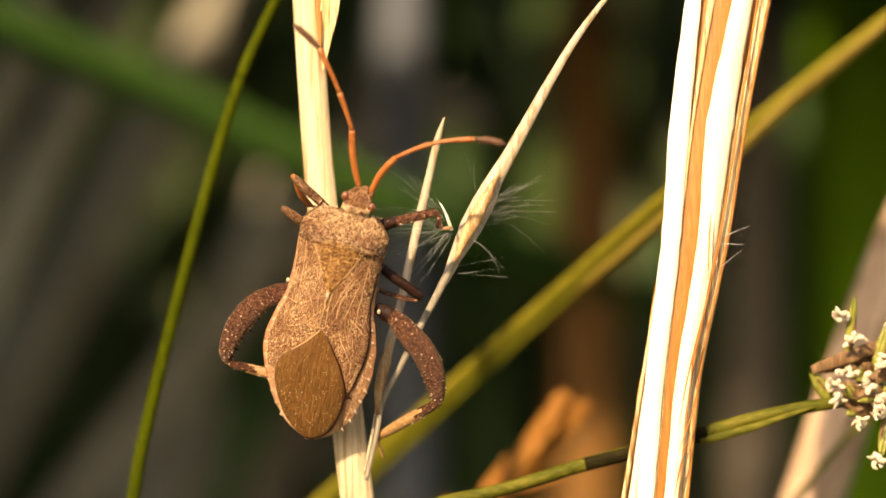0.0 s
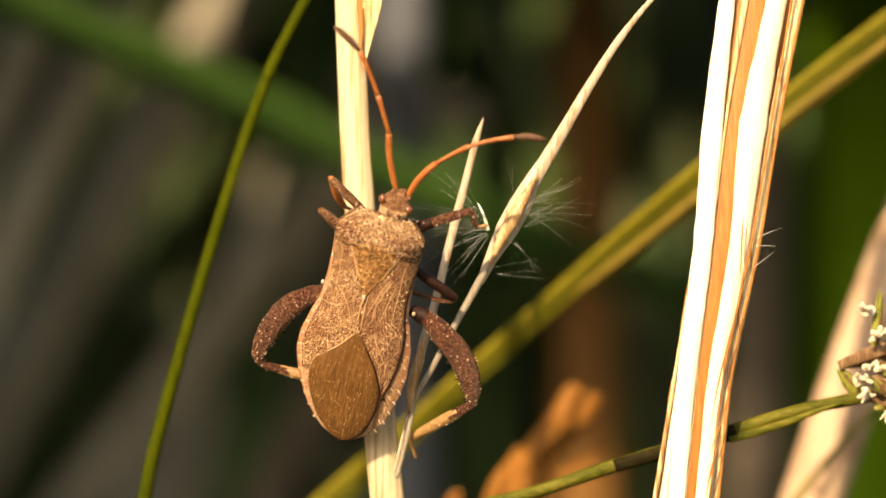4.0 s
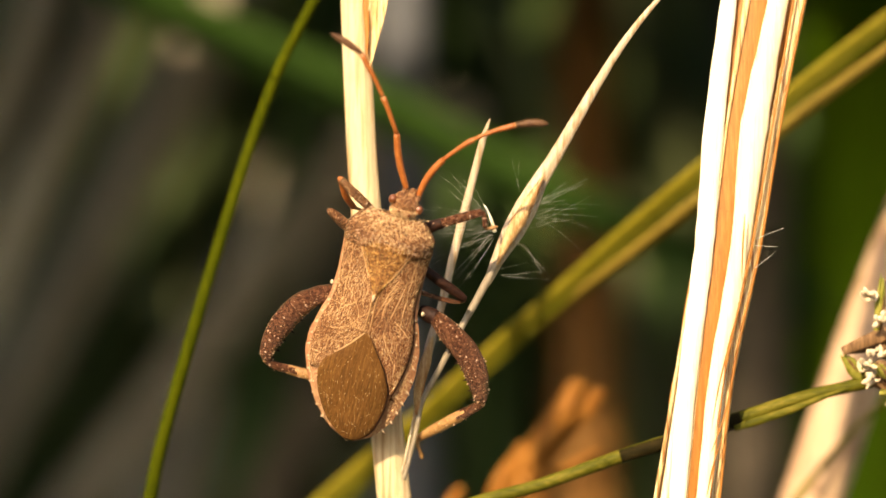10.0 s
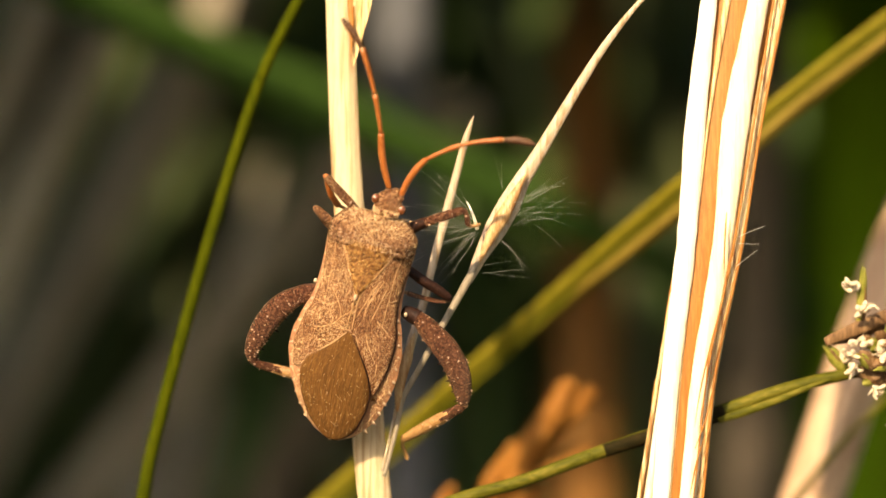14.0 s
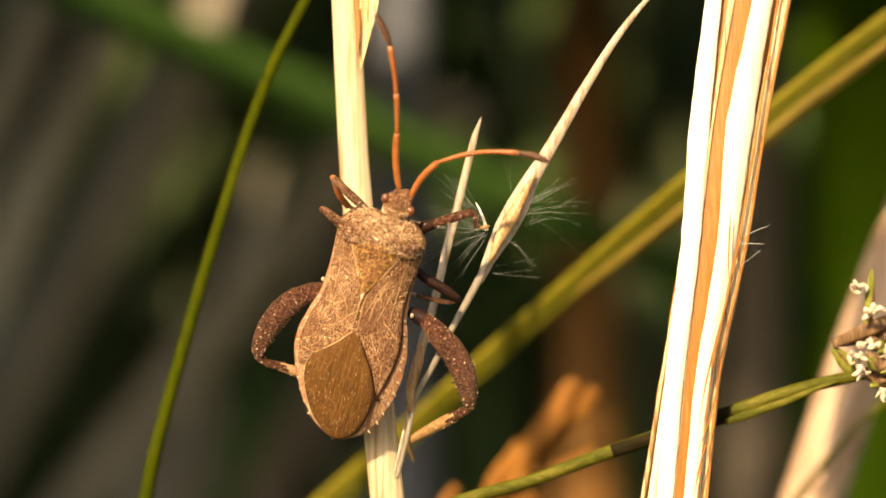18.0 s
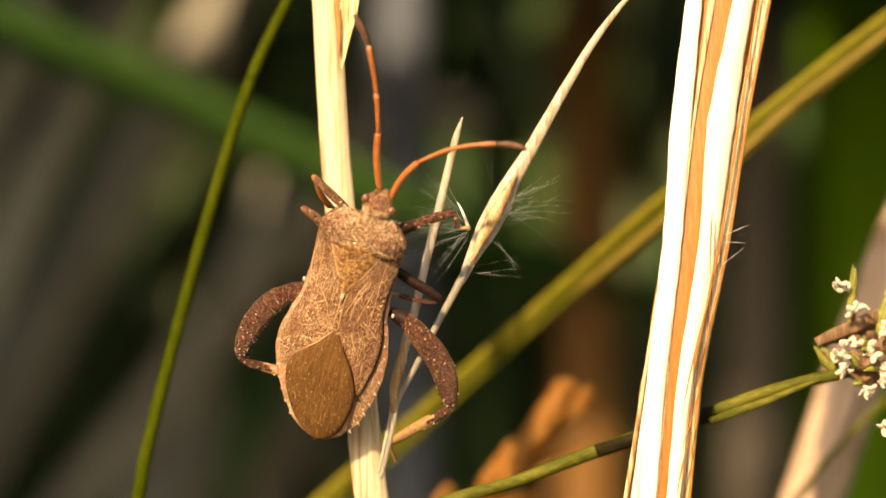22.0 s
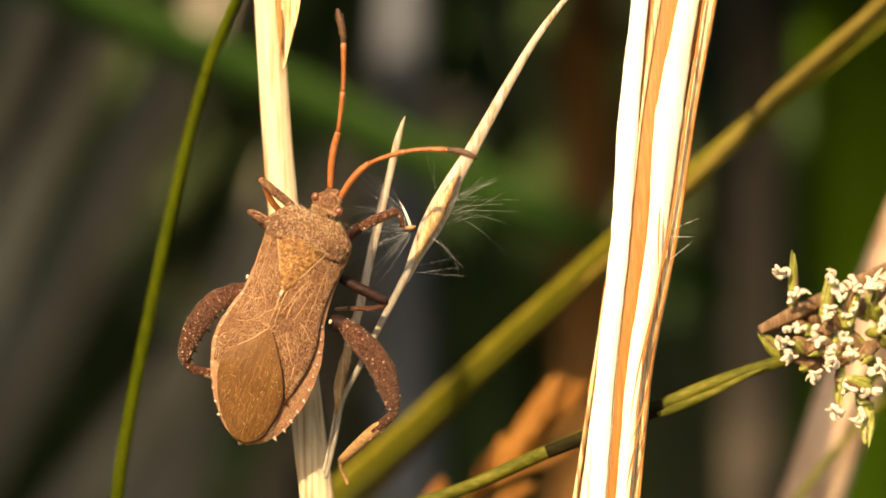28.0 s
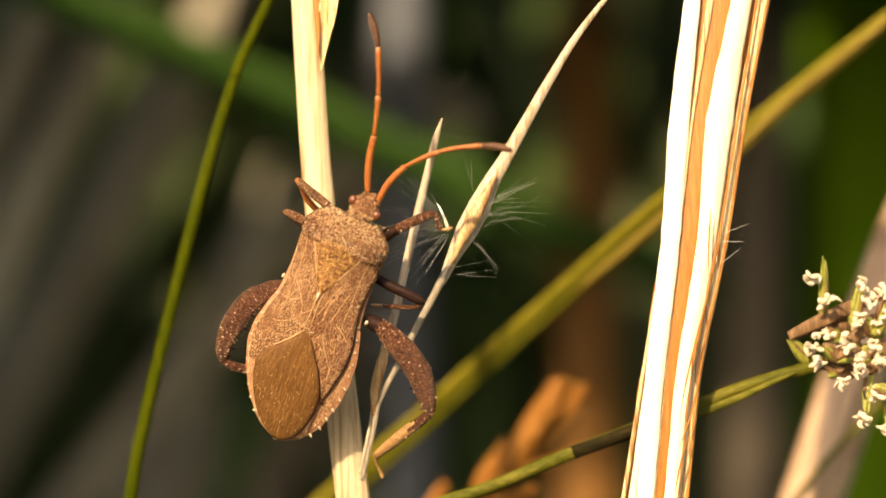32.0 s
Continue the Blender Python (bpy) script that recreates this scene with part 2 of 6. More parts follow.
def spline(pts, n=8):
    pts = [Vector(p) for p in pts]
    out = []
    for i in range(len(pts) - 1):
        a, b = pts[max(i - 1, 0)], pts[min(i + 2, len(pts) - 1)]
        p, q = pts[i], pts[i + 1]
        for j in range(n):
            t = j / n
            out.append(0.5 * (2 * p + (q - a) * t + (2 * a - 5 * p + 4 * q - b) * t * t + (3 * p - a - 3 * q + b) * t ** 3))
    out.append(pts[-1])
    return out


def spread(values, count):
    """Values evenly interpolated to count entries."""
    return list(np.interp(np.linspace(0, 1, count), np.linspace(0, 1, len(values)), values))


def frames_along(pts, facing):
    res = []
    for i, p in enumerate(pts):
        t = (pts[min(i + 1, len(pts) - 1)] - pts[max(i - 1, 0)]).normalized()
        side = t.cross(facing)
        side = side.normalized() if side.length > 1e-9 else Vector((1, 0, 0))
        res.append((p, side, side.cross(t).normalized()))
    return res


def tube(bm, pts, radii, sides=10, flat=1.0, ridges=0, ridge_amp=0.0, facing=Vector((0, -1, 0)), mat=0):
    radii = spread(radii, len(pts))
    rings = []
    for (p, side, up), r in zip(frames_along(pts, facing), radii):
        ring = []
        for k in range(sides):
            a = 2 * math.pi * k / sides
            rr = r * (1 + ridge_amp * math.cos(ridges * a)) if ridges else r
            ring.append(bm.verts.new(p + side * (rr * math.cos(a)) + up * (rr * flat * math.sin(a))))
        rings.append(ring)
    faces = []
    for a, b in zip(rings, rings[1:]):
        for k in range(sides):
            faces.append(bm.faces.new((a[k], a[(k + 1) % sides], b[(k + 1) % sides], b[k])))
    faces.append(bm.faces.new(rings[0][::-1]))
    faces.append(bm.faces.new(rings[-1]))
    for f in faces:
        f.smooth, f.material_index = True, mat
    return bm


def ribbon(bm, pts, widths, curl=0.15, n=6, thick=0.05 * MM, facing=Vector((0, -1, 0)), lines=0.0, twist=0.0, mat=0):
    """A blade: a strip of that width, hollow (curl > 0) or arched (curl < 0) towards facing, with real thickness."""
    widths = spread(widths, len(pts))
    top, low = [], []
    total = len(pts) - 1
    for i, ((p, side, up), w) in enumerate(zip(frames_along(pts, facing), widths)):
        if twist:
            a = twist * i / total
            side, up = side * math.cos(a) + up * math.sin(a), up * math.cos(a) - side * math.sin(a)
        ra, rb = [], []
        for j in range(n + 1):
            x = 2 * j / n - 1
            h = curl * w * x * x + lines * w * (1 if j % 2 else -1)
            q = p + side * (x * w / 2) + up * h
            ra.append(bm.verts.new(q))
            rb.append(bm.verts.new(q - up * thick))
        top.append(ra), low.append(rb)
    fs = []
    for i in range(total):
        for j in range(n):
            fs.append(bm.faces.new((top[i][j], top[i][j + 1], top[i + 1][j + 1], top[i + 1][j])))
            fs.append(bm.faces.new((low[i][j + 1], low[i][j], low[i + 1][j], low[i + 1][j + 1])))
        fs.append(bm.faces.new((low[i][0], top[i][0], top[i + 1][0], low[i + 1][0])))
        fs.append(bm.faces.new((top[i][n], low[i][n], low[i + 1][n], top[i + 1][n])))
    for i in (0, total):
        for j in range(n):
            fs.append(bm.faces.new((top[i][j + 1], top[i][j], low[i][j], low[i][j + 1])))
    for f in fs:
        f.smooth, f.material_index = True, mat
    return bm


def blob(bm, centre, radii, turn=None, segs=12, rings=8, mat=0, bumpy=0.0):
    m = Matrix.Translation(centre) @ (turn.to_4x4() if turn else Matrix()) @ Matrix.Diagonal((*radii, 1))
    geo = bmesh.ops.create_uvsphere(bm, u_segments=segs, v_segments=rings, radius=1.0)
    for v in geo["verts"]:
        if bumpy:
            v.co *= 1 + bumpy * noise.noise(v.co * 2.5)
        v.co = m @ v.co
        for f in v.link_faces:
            f.smooth, f.material_index = True, mat
    return bm


def offset_of(ob):
    p = Vector()
    while ob:
        p += ob.location
        ob = ob.parent
    return p


def part(name, bm, mats, parent=None, label="", origin=None):
    """Links a bmesh, given in the thing's own axes, as one mesh under a thing or part."""
    base = offset_of(parent) if parent else Vector()
    origin = Vector(origin) if origin is not None else base
    bmesh.ops.recalc_face_normals(bm, faces=bm.faces)
    bmesh.ops.translate(bm, verts=bm.verts, vec=-origin)
    me = bpy.data.meshes.new(name)
    bm.to_mesh(me)
    bm.free()
    for m in mats if isinstance(mats, (list, tuple)) else [mats]:
        me.materials.append(m)
    ob = new(name, me)
    ob.parent = parent
    ob.location = origin - base
    if label:
        ob["label"] = label
    return ob


def thing(name, origin, label, category, group="", kind=""):
    ob = new(name)
    ob.location = origin
    ob.empty_display_size = 0.002
    return tagged(ob, label, category, group, kind)


def grown(pts, base):
    """A stem's line: from the ground in one bow up to the given places."""
    base, first = Vector(base), pts[0]
    away = (pts[0] - pts[1]).normalized() * (first - base).length * 0.45
    bow = first + away
    bow.z = max(bow.z, 0.25 * first.z)
    line = [base * (1 - t) ** 2 + bow * 2 * t * (1 - t) + first * t * t for t in (0, 0.2, 0.4, 0.58, 0.74, 0.87, 0.95)]
    return [*line, *pts]


# ---- ground ----
bm = bmesh.new()
bmesh.ops.create_grid(bm, x_segments=90, y_segments=90, size=1.0)
for v in bm.verts:
    r = max(abs(v.co.x), abs(v.co.y))
    v.co *= 0.8 + 400 * r ** 8
    if r < 0.95:
        v.co.z = 0.004 * noise.noise(v.co * 14) - 0.002
for f in bm.faces:
    f.smooth = True
ground = tagged(part("ground", bm, M_SOIL), "dark bare soil with grass litter under the stems", "ground", kind="structure")

# ---- dry grass stem that carries the bug, with its open sheath and side spikelets ----
STEM_BACK = 2.4
stem = thing("dry_grass_stem", Vector((at(700, 441, STEM_BACK).x, STEM_BACK * MM, 0)), "bleached dry grass stem with open sheath and side spikelets", "grass stem")
bm = bmesh.new()
line = [at(u, v, STEM_BACK) for u, v in ((728, 1120), (697, 880), (678, 690), (660, 510), (645, 330), (636, 170), (629, 0), (622, -160), (616, -420), (612, -800))]
line = spline(grown(line, (line[0].x + 1.5 * MM, STEM_BACK * MM, -0.006)), 8)
tube(bm, line, [1.0 * MM, 1.0 * MM, 0.95 * MM, 0.84 * MM, 0.76 * MM, 0.70 * MM, 0.66 * MM, 0.62 * MM, 0.5 * MM], 20, 0.62, 5, 0.05)
part("stem", bm, M_STEM, stem)
bm = bmesh.new()
line = spline([at(u, v, b) for u, v, b in ((655, 125, 1.35), (662, 70, 1.25), (671, 10, 1.15), (681, -60, 1.3), (694, -180, 2.0), (720, -420, 4.0))], 8)
ribbon(bm, line, [0.03 * MM, 0.42 * MM, 0.78 * MM, 0.9 * MM, 0.9 * MM, 0.5 * MM, 0.1 * MM], 0.28, 8, 0.04 * MM, lines=0.012)
part("sheath_leaf", bm, M_STRAW_YEL, stem, "folded pale straw leaf opening from the stem")
bm = bmesh.new()
line = spline([at(u, v, b) for u, v, b in ((651, 100, 0.98), (652, 55, 0.95), (650, 10, 0.93), (648, -60, 1.0), (645, -160, 1.1))], 6)
ribbon(bm, line, [0.02 * MM, 0.22 * MM, 0.3 * MM, 0.26 * MM, 0.1 * MM], -0.2, 5, 0.03 * MM)
part("sheath_edge", bm, M_STRAW_TAN, stem, "brown torn edge of the sheath")

# long-awned spikelet on a thin side stalk
bm = bmesh.new()
line = spline([at(u, v, b) for u, v, b in ((716, 850, 1.5), (738, 760, 1.3), (748, 712, 1.3), (781, 650, 1.2), (815, 585, 1.1), (846, 530, 1.0), (869, 487, 0.9), (886, 455, 0.85))], 6)
tube(bm, line, [0.09 * MM, 0.12 * MM, 0.13 * MM, 0.15 * MM, 0.18 * MM, 0.1 * MM], 8, 0.7)
part("side_stalk", bm, M_STALK, stem)
bm = bmesh.new()
line = spline([at(u + 5, v, b) for u, v, b in ((858, 504, 1.0), (878, 460, 0.8), (905, 410, 0.65), (928, 368, 0.6), (950, 325, 0.6), (975, 285, 0.6), (1010, 225, 0.5), (1054, 150, 0.4), (1104, 72, 0.2), (1164, -2, 0.0), (1235, -70, -0.2))], 6)
ribbon(bm, line, [0.3 * MM, 0.58 * MM, 1.0 * MM, 1.02 * MM, 0.75 * MM, 0.62 * MM, 0.52 * MM, 0.42 * MM, 0.32 * MM, 0.2 * MM, 0.05 * MM], -0.22, 8, 0.06 * MM, lines=0.01)
part("awned_husk", bm, M_AWN, stem, "long pale awned husk")
bm = bmesh.new()
line = spline([at(u + 5, v, b) for u, v, b in ((876, 470, 0.55), (895, 428, 0.35), (915, 392, 0.2), (938, 350, 0.25), (958, 312, 0.35))], 6)
ribbon(bm, line, [0.08 * MM, 0.46 * MM, 0.66 * MM, 0.46 * MM, 0.04 * MM], -0.3, 6, 0.05 * MM)
part("inner_husk", bm, M_HUSK, stem, "tan inner husk")
bm = bmesh.new()
line = spline([at(u, v, b) for u, v, b in ((712, 840, 1.5), (733, 745, 1.5), (745, 690, 1.4), (762, 612, 1.5), (782, 545, 1.6), (800, 470, 1.6), (820, 390, 1.5), (838, 320, 1.4), (856, 250, 1.3), (869, 211, 1.2))], 6)
ribbon(bm, line, [0.1 * MM, 0.14 * MM, 0.3 * MM, 0.42 * MM, 0.36 * MM, 0.36 * MM, 0.38 * MM, 0.34 * MM, 0.3 * MM, 0.04 * MM], -0.25, 6, 0.05 * MM)
part("narrow_awn", bm, M_AWN, stem, "narrow pale awn")
bm = bmesh.new()
line = spline([at(u, v, b) for u, v, b in ((738, 735, 1.2), (742, 690, 1.0), (755, 640, 0.95), (768, 595, 1.1))], 6)
ribbon(bm, line, [0.1 * MM, 0.45 * MM, 0.5 * MM, 0.05 * MM], -0.25, 6, 0.04 * MM)
part("lower_husk", bm, M_HUSK, stem, "tan papery husk")
bm = bmesh.new()
line = spline([at(u, v, b) for u, v, b in ((878, 412, 0.0), (872, 392, -0.25), (864, 372, -0.3), (858, 362, -0.2))], 5)
ribbon(bm, line, [0.16 * MM, 0.13 * MM, 0.08 * MM, 0.02 * MM], -0.25, 4, 0.03 * MM)
part("bract_tip", bm, M_STRAW, stem)
bm = bmesh.new()
rng = random.Random(5)
# root (u, v) and its scatter, middle angle and spread in degrees, shortest and longest, droop, how many
for u0, v0, du, dv, mid_a, fan, short, long_, droop, count in (
        (872, 402, 8, 16, 172, 20, 60, 150, 8, 15), (868, 414, 8, 10, 204, 16, 60, 135, -4, 8), (858, 378, 8, 8, 128, 12, 50, 110, -6, 9),
        (944, 386, 14, 26, 9, 14, 35, 130, 6, 9), (952, 380, 12, 14, 2, 14, 40, 115, 20, 5), (962, 356, 6, 6, 30, 6, 48, 72, 0, 4),
        (925, 340, 6, 10, 98, 8, 50, 75, 0, 2), (920, 430, 10, 10, -32, 14, 40, 70, 26, 3), (888, 482, 6, 6, 4, 6, 60, 100, -4, 3), (875, 425, 8, 10, 232, 12, 50, 110, 0, 5)):
    for i in range(count):
        u, v, a = u0 + rng.uniform(-du, du), v0 + rng.uniform(-dv, dv), radians(mid_a + rng.gauss(0, 0.85) * fan)
        length, bend, b0 = rng.uniform(short, long_), droop * rng.uniform(0.2, 1.6), rng.uniform(0.0, 0.9)
        b1 = b0 + rng.uniform(-0.9, 0.8)
        pts = [at(u + length * k * math.cos(a) + 2.5 * k * rng.uniform(-1, 1), v - length * k * math.sin(a) + bend * k * k + 2.5 * k * rng.uniform(-1, 1), b0 + (b1 - b0) * k) for k in (0, 0.35, 0.7, 1.0)]
        r = rng.uniform(0.7, 1.25) * MM
        tube(bm, spline(pts, 4), [0.0022 * r, 0.0021 * r, 0.0018 * r, 0.0011 * r], 4)
part("hair_tuft", bm, M_HAIR, stem, "tuft of fine white silky hairs")["kind"] = "stuff"

# ---- straw bundle: overlapping bleached blades ----
STRAW_BACK = 0.3
straw = thing("straw_stalk", Vector((at(1230, 441, STRAW_BACK).x - 3 * MM, STRAW_BACK * MM, 0)), "thick bleached straw stalk of overlapping dry blades, ended out of view to limit its shadow", "straw")


# blades stop just above the view so their shadow misses the slanting blades
LEVELS = (1300, 1080, 882, 660, 440, 220, 0, -90, -170, -240)


def straw_blade(mids, spans, mat, curl, back, lines=0.0, n=8, label=""):
    """mids, spans: a blade's middle and breadth at v = 0, 220, 440, 660 and 882."""
    u0, u1, u2, u3, u4 = mids
    w0, w1, w2, w3, w4 = [w * G for w in spans]
    us = (u4 - 1.1 * (u3 - u4) - 20, u4 - 0.95 * (u3 - u4), u4, u3, u2, u1, u0, u0 + 0.4 * (u0 - u1), u0 + 0.75 * (u0 - u1), u0 + 1.0 * (u0 - u1))
    p = [at(u, v, back) for u, v in zip(us, LEVELS)]
    b = bmesh.new()
    p = spline(grown(p, (p[0].x - 9 * MM, (STRAW_BACK + 0.5 * back) * MM, -0.006)), 8)
    torn = random.Random(int(u0 * 7 + w4 / G))
    wide = [w * torn.uniform(0.94, 1.06) for w in spread([w4] * 9 + [w4, w3, w2, w1, w0, w0, 0.9 * w0, 0.3 * w0], len(p))]
    ribbon(b, p, wide, curl, n, 0.07 * MM, lines=lines)
    part("straw_blade", b, mat, straw, label)


# the hollow tan sheath behind, then the bleached blades over it
straw_blade((1356, 1318, 1288, 1248, 1218), (132, 120, 104, 98, 108), M_STRAW_TAN, -0.13, 0.84, label="orange-tan hollow sheath")
straw_blade((1295, 1269, 1250, 1222, 1202), (29, 37, 34, 35, 30), M_STRAW, -0.2, 0.55, label="bleached white straw blade")
straw_blade((1327, 1291, 1265, 1240, 1218), (13, 4, 1, 1, 1), M_STRAW_YEL, -0.2, 0.75, n=4)
straw_blade((1383, 1341, 1314, 1275, 1250), (36, 48, 33, 31, 31), M_STRAW_FIB, -0.2, 0.45, label="bleached white straw blade")
straw_blade((1423, 1377, 1340, 1296, 1269), (22, 22, 24, 18, 18), M_STRAW_YEL, -0.25, 0.85, 0.03, label="fibrous yellow straw blade")
straw_blade((1430, 1386, 1349, 1301, 1276), (5, 5, 5, 5, 5), M_STRAW_TAN, -0.3, 0.7, 0.0, 4)
straw_blade((1409, 1372, 1334, 1287, 1260), (4, 4, 5, 3, 3), M_STRAW_TAN, -0.3, 0.4, 0.0, 4)
straw_blade((1289, 1259, 1235, 1200, 1163), (2, 2, 3, 6, 8), M_STRAW_YEL, -0.3, 0.8, 0.0, 4)
straw_blade((1287, 1257, 1240, 1208, 1180), (2, 2, 2, 5, 16), M_STRAW_FIB, -0.3, 0.85, 0.0, 4)
# thin torn fibres that cross the lower blades
for p in (((1312, 545), (1296, 600), (1274, 690), (1262, 760)), ((1300, 600), (1288, 640), (1282, 700)), ((1262, 800), (1284, 740), (1300, 668)), ((1253, 880), (1266, 820), (1283, 770)), ((1335, 430), (1326, 470), (1312, 530)), ((1322, 380), (1318, 440), (1316, 500))):
    bm = bmesh.new()
    ribbon(bm, spline([at(u, v, -0.02) for u, v in p], 6), [1 * G, 3.2 * G, 2.6 * G, 0.6 * G], -0.2, 3, 0.02 * MM)
    part("torn_fibre", bm, M_STRAW_TAN, straw)
bm = bmesh.new()
for p in (((1342, 424), (1366, 414), (1390, 405)), ((1338, 476), (1357, 462), (1376, 447)), ((1340, 436), (1362, 437), (1380, 438))):
    tube(bm, spline([at(u, v, 0.4 - 0.2 * i) for i, (u, v) in enumerate(p)], 5), [0.009 * MM, 0.007 * MM, 0.004 * MM], 4)
part("stray_hair", bm, M_HAIR, straw)

# ---- green flowering stalk behind the straw ----
STALK_BACK = 2.6
stalk = thing("flowering_sedge", Vector((at(300, 441, STALK_BACK).x, STALK_BACK * MM, 0)), "green sedge stalk with a head of small white-tipped florets", "sedge")
bm = bmesh.new()
line = [at(u, v, STALK_BACK) for u, v in ((560, 1010), (800, 905), (950, 862), (1092, 812), (1200, 778), (1305, 744), (1420, 706), (1540, 678), (1640, 655))]
tube(bm, spline(grown(line, (line[0].x - 18 * MM, STALK_BACK * MM, -0.006)), 8), [0.3 * MM, 0.28 * MM, 0.26 * MM, 0.25 * MM, 0.26 * MM, 0.28 * MM, 0.32 * MM, 0.27 * MM, 0.25 * MM], 12, 0.8, 4, 0.08)
part("stalk", bm, M_SEDGE, stalk)
bm = bmesh.new()
line = spline([at(u, v, STALK_BACK) for u, v in ((1098, 810), (1160, 791), (1230, 769), (1290, 751), (1311, 744))], 5)
tube(bm, line, [0.31 * MM, 0.32 * MM, 0.335 * MM, 0.37 * MM, 0.35 * MM], 12, 0.9)
part("node_sheath", bm, M_NODE, stalk, "dark brown sheath at the stalk's joint")
bm = bmesh.new()
line = spline([at(u, v, STALK_BACK - 0.1) for u, v in ((1058, 824), (1066, 821), (1075, 818))], 4)
tube(bm, line, [0.26 * MM, 0.31 * MM, 0.26 * MM], 10, 0.9)
part("node_ring", bm, M_SEDGE, stalk)
bm = bmesh.new()
line = spline([at(u, v, STALK_BACK - 0.35) for u, v in ((1300, 760), (1340, 748), (1400, 728), (1455, 706), (1500, 690))], 5)
ribbon(bm, line, [0.3 * MM, 0.4 * MM, 0.34 * MM, 0.24 * MM, 0.05 * MM], -0.25, 6, 0.05 * MM)
part("stalk_leaf", bm, M_SEDGE, stalk, "green leaf clasping the stalk")
for p, w in ((((1492, 624), (1535, 606), (1615, 574), (1700, 538), (1800, 494)), 0.75), (((1545, 676), (1600, 690), (1650, 680), (1720, 650)), 0.9), (((1600, 640), (1640, 610), (1690, 590), (1750, 540)), 0.9), (((1585, 690), (1570, 668), (1552, 650)), 0.7)):
    bm = bmesh.new()
    line = spline([at(u, v, STALK_BACK - 0.7 + 0.3 * i) for i, (u, v) in enumerate(p)], 6)
    ribbon(bm, line, [0.5 * w * MM, 0.85 * w * MM, 0.75 * w * MM, 0.1 * MM], -0.1, 6, 0.05 * MM)
    part("bract", bm, M_BRACT, stalk, "brown papery bract")


FLORETS = ((1552, 594, 1563, 493, 9), (1595, 594, 1500, 620, 15), (1532, 682, 1494, 629, 13), (1601, 631, 1627, 529, 12), (1643, 631, 1673, 560, 12), (1674, 620, 1705, 562, 13), (1631, 697, 1619, 766, 10),
           (1665, 726, 1660, 799, 13), (1675, 767, 1663, 840, 12), (1583, 673, 1552, 641, 14), (1622, 676, 1596, 631, 13), (1669, 680, 1652, 638, 14), (1698, 655, 1740, 625, 15), (1687, 701, 1713, 710, 15),
           (1640, 660, 1602, 668, 16), (1690, 665, 1664, 690, 15), (1650, 640, 1632, 600, 15), (1615, 655, 1575, 668, 14), (1700, 620, 1690, 590, 14), (1680, 740, 1640, 720, 13),
           (1722, 597, 1759, 560, 14), (1735, 685, 1783, 675, 16), (1717, 744, 1741, 786, 14), (1772, 641, 1809, 604, 15))
STIGMAS = ((0, 1544, 526, -1, 0), (0, 1558, 563, 1, 0), (2, 1535, 646, 0, -1), (9, 1553, 626, 1, 0), (2, 1548, 670, -1, -1), (3, 1622, 549, 0, 1), (3, 1610, 598, 0, -1), (4, 1637, 570, 1, 0), (4, 1668, 563, 0, 1))
STIGMAS_B = ((5, 1685, 561, 1, 0), (4, 1653, 605, 0, -1), (10, 1598, 648, -1, 1), (10, 1616, 669, 1, -1), (11, 1634, 654, 0, 1), (11, 1642, 681, 1, 0), (6, 1618, 691, -1, 0), (10, 1587, 707, -1, -1), (6, 1618, 771, 0, -1), (7, 1651, 739, -1, 0), (7, 1677, 747, 1, 0), (7, 1661, 783, 0, -1))
STIGMAS_C = ((13, 1693, 709, 1, -1), (12, 1712, 636, 1, 1), (5, 1705, 556, 1, 1), (20, 1730, 584, 0, 1), (12, 1737, 658, 1, 0), (13, 1747, 706, 1, -1), (20, 1761, 610, 1, 1), (22, 1729, 765, 0, -1), (23, 1785, 655, 1, 0), (21, 1780, 709, 1, 0))


